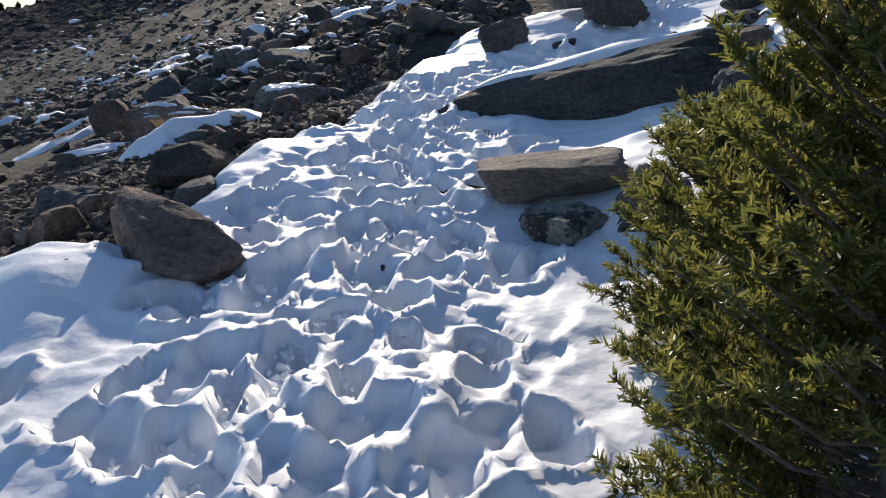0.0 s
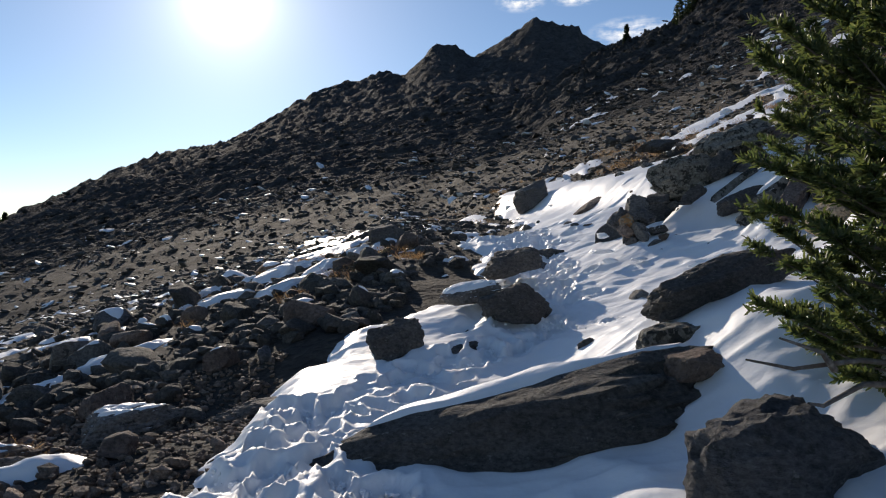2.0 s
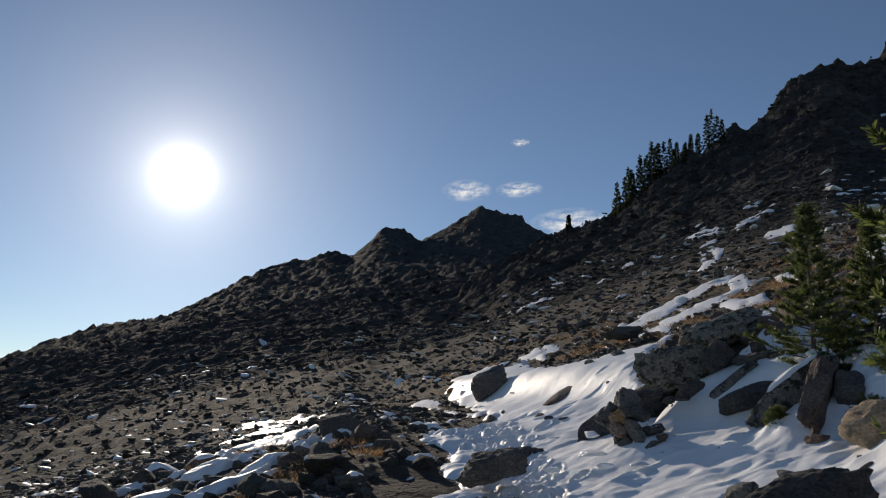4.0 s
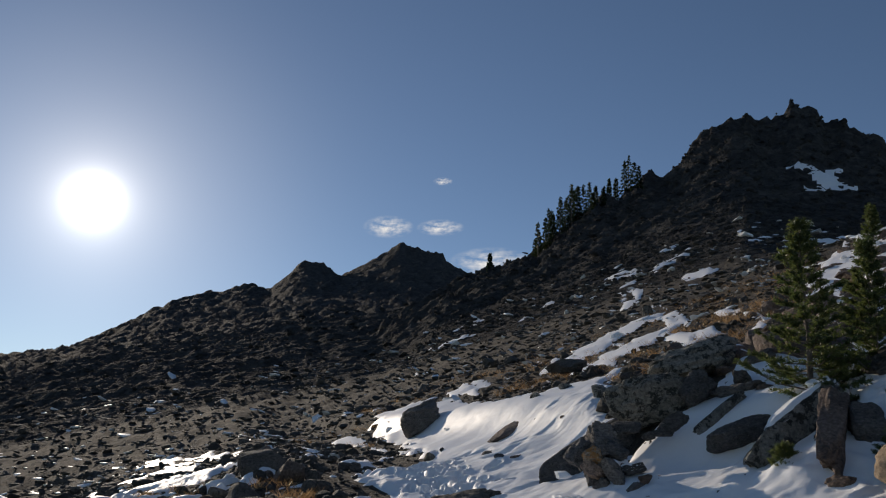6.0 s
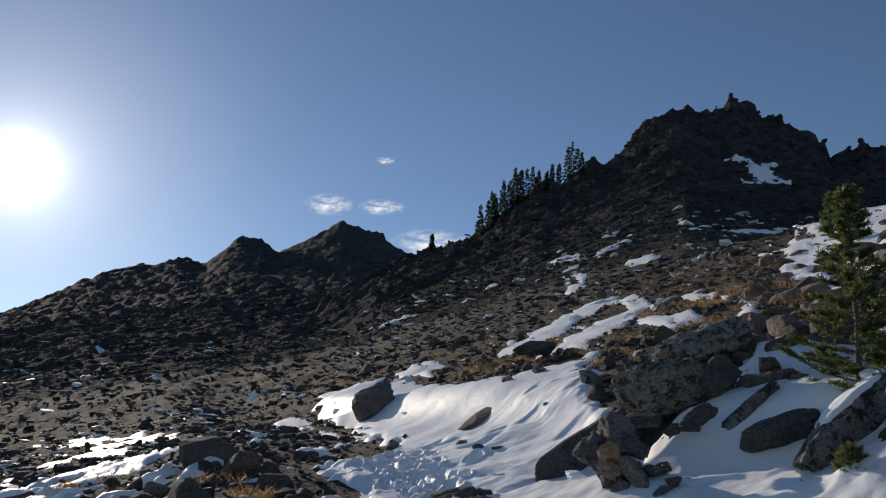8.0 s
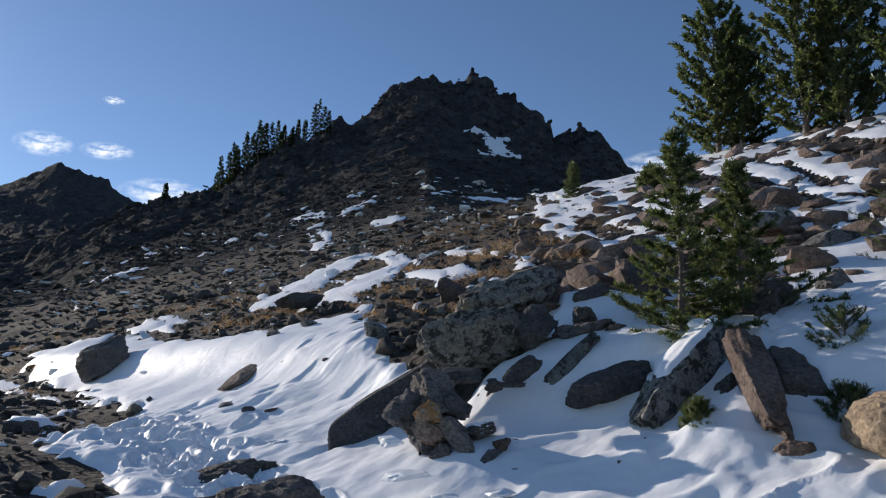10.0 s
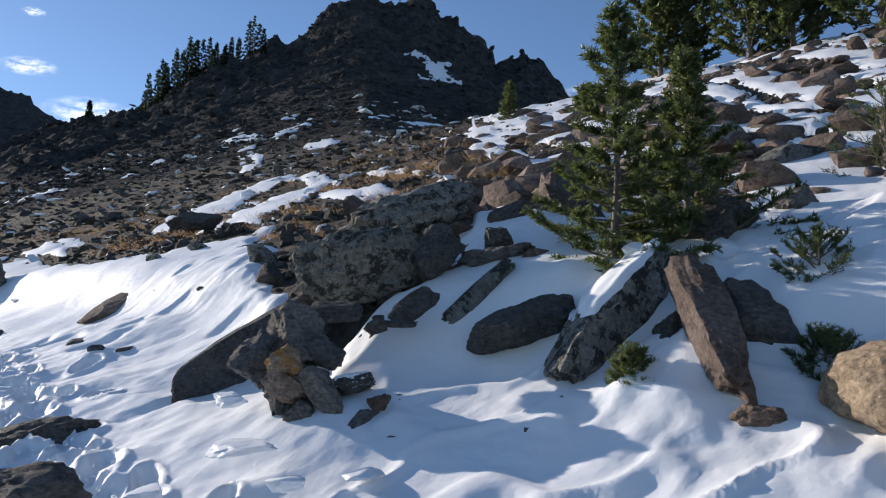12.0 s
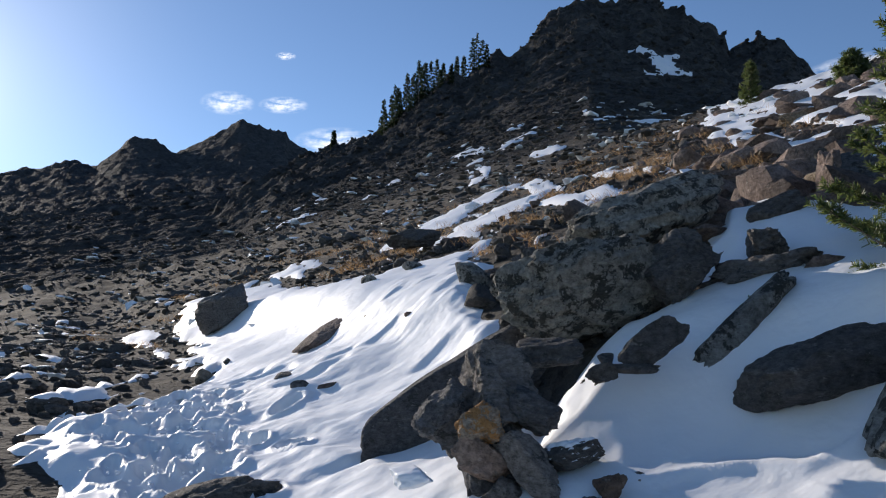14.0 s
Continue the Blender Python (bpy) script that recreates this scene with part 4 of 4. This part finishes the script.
# spruces on the far ridge
far_rng = np.random.default_rng(9)
spots = [(20.5 + 0.3 * i + far_rng.normal(0, 0.1), far_rng.uniform(8, 14)) for i in range(15)] + [(20.6, 15), (21.4, 14.5), (22.3, 15), (23.2, 15), (23.6, 14), (27.2, 13.0), (27.5, 15), (27.9, 12), (28.3, 9), (17.0, 6.0), (25.0, 8), (25.6, 8), (26.0, 8), (26.5, 9)]
for i, (b, h) in enumerate(spots):
    rr_ = float(np.interp(b, [0, 16, 40, 60], [180, 235, 285, 320])) - far_rng.uniform(1, 14)
    x, y = from_hub(b, rr_)
    conifer("spruce_tree", x, y, h * 0.9, h * 0.12, 120 + i, "dark narrow spruce on the far ridge", 40, 8, 7, 0.5, 0.22, NEEDLE_FAR, 0.03, shape=1.0, rise=-0.2, twig_long=0.5, group="spruces on the far ridge", sink=0.8)
for i in range(12):
    x, y = from_hub(-34 + 0.75 * i + far_rng.normal(0, 0.2), 395)
    conifer("spruce_tree", x, y, far_rng.uniform(2.5, 5), 0.9, 160 + i, "dark narrow spruce on a distant ridge", 26, 8, 8, 0.8, 0.3, NEEDLE_FAR, 0.03, shape=1.0, rise=-0.1, twig_long=0.8, group="spruces on a distant ridge", sink=1.0)


# ---- loose rocks ----
STONES = [rock_mesh("rock", 200 + i, 3, 10 + i % 5, (0.8, 1.3, 2.2)[i % 3], 0.06) for i in range(14)]
CHIPS = [rock_mesh("chip", 300 + i, 1, 9, 1.5, 0.08) for i in range(6)] + [rock_mesh("chip", 320 + i, 2, 11, 1.5, 0.08) for i in range(4)]


def snow_here(x, y):
    return float(snow_depth(np.array([x]), np.array([y]))[0])


rng = np.random.default_rng(77)
ROCK_LABELS = {0: "dark angular rock lying on the scree", 1: "grey lichen-spotted rock lying on the slope", 2: "brown rock lying on the slope"}
placed = [(o.location.x, o.location.y, max(o.scale) * 0.8) for o in made_rocks]


def scatter(count, xr, yr, smin, smax, mats, group, snowy=0.0, raised=0.28, power=2.2, capped=False):
    n = tries = 0
    while n < count and tries < count * 30:
        tries += 1
        x, y = rng.uniform(*xr), rng.uniform(*yr)
        u = x - trail_x(y)
        if abs(u) < 0.95 and y < 18:
            continue
        if snow_here(x, y) > 0.04 and rng.random() > snowy:
            continue
        s = smin + (smax - smin) * rng.random() ** power
        if any((x - a) ** 2 + (y - b) ** 2 < (c + 0.35 * s) ** 2 for a, b, c in placed):
            continue
        placed.append((x, y, s * 0.4))
        k = int(rng.choice(len(mats)))
        me = STONES[int(rng.integers(14))]
        shared = bpy.data.meshes.get(me.name + " " + mats[k].name)
        if shared is None:
            shared = me.copy()
            shared.name = me.name + " " + mats[k].name
            shared.materials.clear()
            shared.materials.append(mats[k])
        flat = rng.uniform(0.4, 0.85)
        ob = put("rock", shared, None, ROCK_LABELS[0 if mats[k] in (SLATE, TALUS) else 1 if mats[k] is GRANITE else 2], "rock", group)
        tilt = rng.normal(0, 14, 2)
        ob.matrix_world = pose(x, y, at_ground(x, y) + s * flat * (raised - 0.1) + 0.02, tilt[0], tilt[1] - 12, rng.uniform(0, 360)) @ Matrix.Diagonal((s / 2, s * rng.uniform(0.3, 0.48), s * flat / 2, 1))
        n += 1
        if capped and n % 3 == 0 and s > 0.3:
            bpy.context.view_layer.update()
            snow_cap(ob, 0.035, 0.72)


scatter(40, (-5.5, -1.2), (3.2, 9.5), 0.15, 0.7, (SLATE, TALUS, RUSTY), "rocks below the trail")
scatter(75, (-5, 2.2), (8.5, 19), 0.2, 0.95, (SLATE, TALUS, TALUS, RUSTY), "rocks below the trail", capped=True)
scatter(50, (3.5, 13), (14.5, 24), 0.15, 0.55, (TALUS, RUSTY, GRANITE), "rocks on the upper slope", 0.06)
scatter(95, (6.2, 17), (8, 19), 0.2, 0.95, (RUSTY, GRANITE, RUSTY, TAN), "rocks on the upper slope", 0.35, capped=True)
scatter(9, (3.3, 6.5), (14.8, 21), 0.15, 0.5, (SLATE, RUSTY, GRANITE), "rocks in the snow field", 1.0, 0.5)
scatter(12, (4.2, 7.5), (10.5, 15.0), 0.08, 0.28, (SLATE, GRANITE), "small rocks in the snow", 1.0, 0.4)
scatter(26, (0.9, 4.8), (6.8, 10.2), 0.12, 0.45, (SLATE, GRANITE), "small rocks in the snow", 1.0, 0.4)
scatter(16, (4.1, 5.0), (12.3, 13.4), 0.06, 0.24, (SLATE, GRANITE), "small rocks in the snow", 1.0, 0.45)


def rubble(name, label, xs, ys, sizes, mat, seed, lift=0.12, templates=CHIPS, squash=(0.35, 0.8)):
    """Many stones in one mesh, each set into the ground."""
    r = np.random.default_rng(seed)
    zs = land(xs, ys)
    cos, fs, n = [], [], 0
    shapes = []
    for me in templates:
        c = np.empty(len(me.vertices) * 3)
        me.vertices.foreach_get("co", c)
        shapes.append((c.reshape(-1, 3), np.array([p.vertices[:] for p in me.polygons])))
    for x, y, z, s in zip(xs, ys, zs, sizes):
        c, f = shapes[int(r.integers(len(shapes)))]
        a, b = r.uniform(0, 6.283), r.normal(0, 0.3)
        ca, sa, cb, sb = math.cos(a), math.sin(a), math.cos(b), math.sin(b)
        rot = np.array([[ca, -sa, 0], [sa, ca, 0], [0, 0, 1]]) @ np.array([[cb, 0, sb], [0, 1, 0], [-sb, 0, cb]])
        dims = np.array([s / 2, s * r.uniform(0.28, 0.5), s * r.uniform(*squash) / 2])
        cos.append((c * dims) @ rot.T + (x, y, z + s * lift))
        fs.append(f + n)
        n += len(c)
    return put(name, raw_mesh(name, np.concatenate(cos), np.concatenate(fs), False), mat, label, "rocks", kind="stuff")


def polar(count, b0, b1, r0, r1, seed, bias=1.0):
    r = np.random.default_rng(seed)
    b, d = np.radians(r.uniform(b0, b1, count)), r0 * (r1 / r0) ** (r.random(count) ** bias)
    return HUB[0] + d * np.sin(b), HUB[1] + d * np.cos(b), d, r


# stones of the bare trail and the slope below it
r = np.random.default_rng(81)
px, py = r.uniform(-4.2, -0.7, 5200), r.uniform(2.8, 9.8, 5200)
ok = snow_depth(px, py) < 0.0
rubble("scree", "small brown stones on the bare trail", px[ok], py[ok], r.uniform(0.02, 0.085, ok.sum()) * (1 + (r.random(ok.sum()) > 0.93)), GRAVEL, 82, 0.15, CHIPS[:6])
px, py, d, r = polar(7500, -60, 75, 3.0, 32, 83, 0.7)
ok = (snow_depth(px, py) < -0.02) & ~((np.abs(px - trail_x(py)) < 0.8) & (py < 14))
sizes = 0.07 + 0.3 * r.random(len(px)) ** 3
sizes = np.where(snow_depth(px, py) > -0.12, np.minimum(sizes, 0.12), sizes)
rubble("talus_near", "loose dark rocks covering the slope", px[ok], py[ok], sizes[ok], TALUS, 84)
px, py, d, r = polar(1150, 42, 76, 9, 34, 89)
rubble("talus_upper", "brown rocks covering the snowy upper slope", px, py, 0.1 + 0.85 * r.random(len(px)) ** 3.5, RUSTY, 90, 0.05, CHIPS[5:] + STONES[:2], (0.25, 0.6))
px, py, d, r = polar(600, -45, 40, 12, 60, 91)
ok = snow_depth(px, py) < -0.1
rubble("talus_blocks", "dark blocks lying on the mountainside", px[ok], py[ok], 0.2 + 0.02 * d[ok] * r.random(ok.sum()) ** 2, TALUS, 92, 0.08, STONES[:8])
px, py, d, r = polar(14000, -50, 60, 14, 130, 85, 0.8)
ok = snow_depth(px, py) < 0.0
rubble("talus_middle", "dark talus covering the mountainside", px[ok], py[ok], (0.004 + 0.011 * r.random(ok.sum()) ** 2.5) * d[ok] + 0.06, TALUS, 86, 0.03, CHIPS[:6], (0.15, 0.42))
px, py, d, r = polar(7000, -40, 58, 110, 420, 87)
rubble("talus_far", "dark talus and outcrops high on the mountainside", px, py, (0.002 + 0.012 * r.random(len(px)) ** 4) * d, CRAGROCK, 88, 0.06, CHIPS[:6], (0.2, 0.55))

px, py, d, r = polar(6000, 13, 54, 115, 300, 93)
rubble("crag_blocks", "dark angular blocks and ledges of the crag", px, py, (0.003 + 0.007 * r.random(len(px)) ** 3) * d, CRAGROCK, 94, 0.0, CHIPS[:6], (0.5, 1.0))
px, py, d, r = polar(1800, -45, 48, 14, 150, 98)
rubble("snow_flecks", "small flecks of snow between the rocks", px, py, (0.004 + 0.018 * r.random(len(px)) ** 3) * d + 0.05, SNOW, 99, 0.03, CHIPS[:6], (0.12, 0.3))

# ---- crumbs of trodden snow ----
r = np.random.default_rng(95)
py = np.concatenate([r.uniform(0.8, 17, 2600), r.uniform(0.8, 8, 2200)])
px = tread_x(py) + r.normal(0, 0.38, 4800)
ok = snow_depth(px, py) > 0.05
crumbs = rubble("snow_crumbs", "crumbs of trodden snow on the trail", px[ok], py[ok], (0.012 + 0.045 * r.random(ok.sum()) ** 2) * np.where(py[ok] < 8, 1.2, 0.9), SNOW, 96, 0.0, CHIPS[:6], (0.6, 1.0))
crumbs.location.z = 0.085

# ---- dry grass ----
r = np.random.default_rng(97)
tufts = []
for x0, x1, y0, y1, n in ((7, 13, 16, 27, 150), (10, 24, 22, 40, 130), (-3.5, 1.5, 12, 19, 28), (-3, -1.5, 7, 9, 5), (5.6, 6.4, 11.6, 12.2, 7), (2, 12, 28, 50, 60)):
    tufts += [(r.uniform(x0, x1), r.uniform(y0, y1)) for _ in range(n)]
tx, ty = np.array(tufts).T
ok = snow_depth(tx, ty) < 0.02
tx, ty = tx[ok], ty[ok]
base = np.stack([tx, ty, land(tx, ty)], -1)
dist = np.clip(np.hypot(tx, ty - 7) / 14, 0.8, 2.2)
blades = needles(base, np.tile((0.0, 0.0, 1.0), (len(tx), 1)), np.full(len(tx), 0.02), 46, 0.17, 0.006, r)
blades = blades.reshape(len(tx), 46, 4, 3)
blades += (r.normal(0, 0.11, (len(tx), 46, 1, 3)) * (1, 1, 0.15)) * dist[:, None, None, None]
put("dry_grass", raw_mesh("dry_grass", blades.reshape(-1, 3), np.arange(blades.size // 3).reshape(-1, 4), False), GRASS, "tufts of dry yellow-brown mountain grass", "grass", kind="stuff")

# ---- clouds ----
for b, e, w_, h_ in ((8.9, 17.2, 4.0, 1.9), (12.9, 17.4, 3.8, 1.4), (16.8, 15.1, 6.4, 2.3), (12.9, 20.8, 1.6, 0.7), (53.5, 18.6, 7.0, 2.6)):
    r_ = 2300.0
    x, y = from_hub(b, r_)
    me = bpy.data.meshes.new("cloud")
    me.from_pydata([(-1, 0, -1), (1, 0, -1), (1, 0, 1), (-1, 0, 1)], [], [(0, 1, 2, 3)])
    ob = put("cloud", me, CLOUD, "small white cloud low over the ridge", "cloud", "clouds over the ridge")
    ob.matrix_world = pose(x, y, 2 + r_ * math.tan(radians(e)), 0, -4, -b) @ Matrix.Diagonal((r_ * math.tan(radians(w_ / 2)), 1, r_ * math.tan(radians(h_ / 2)), 1))
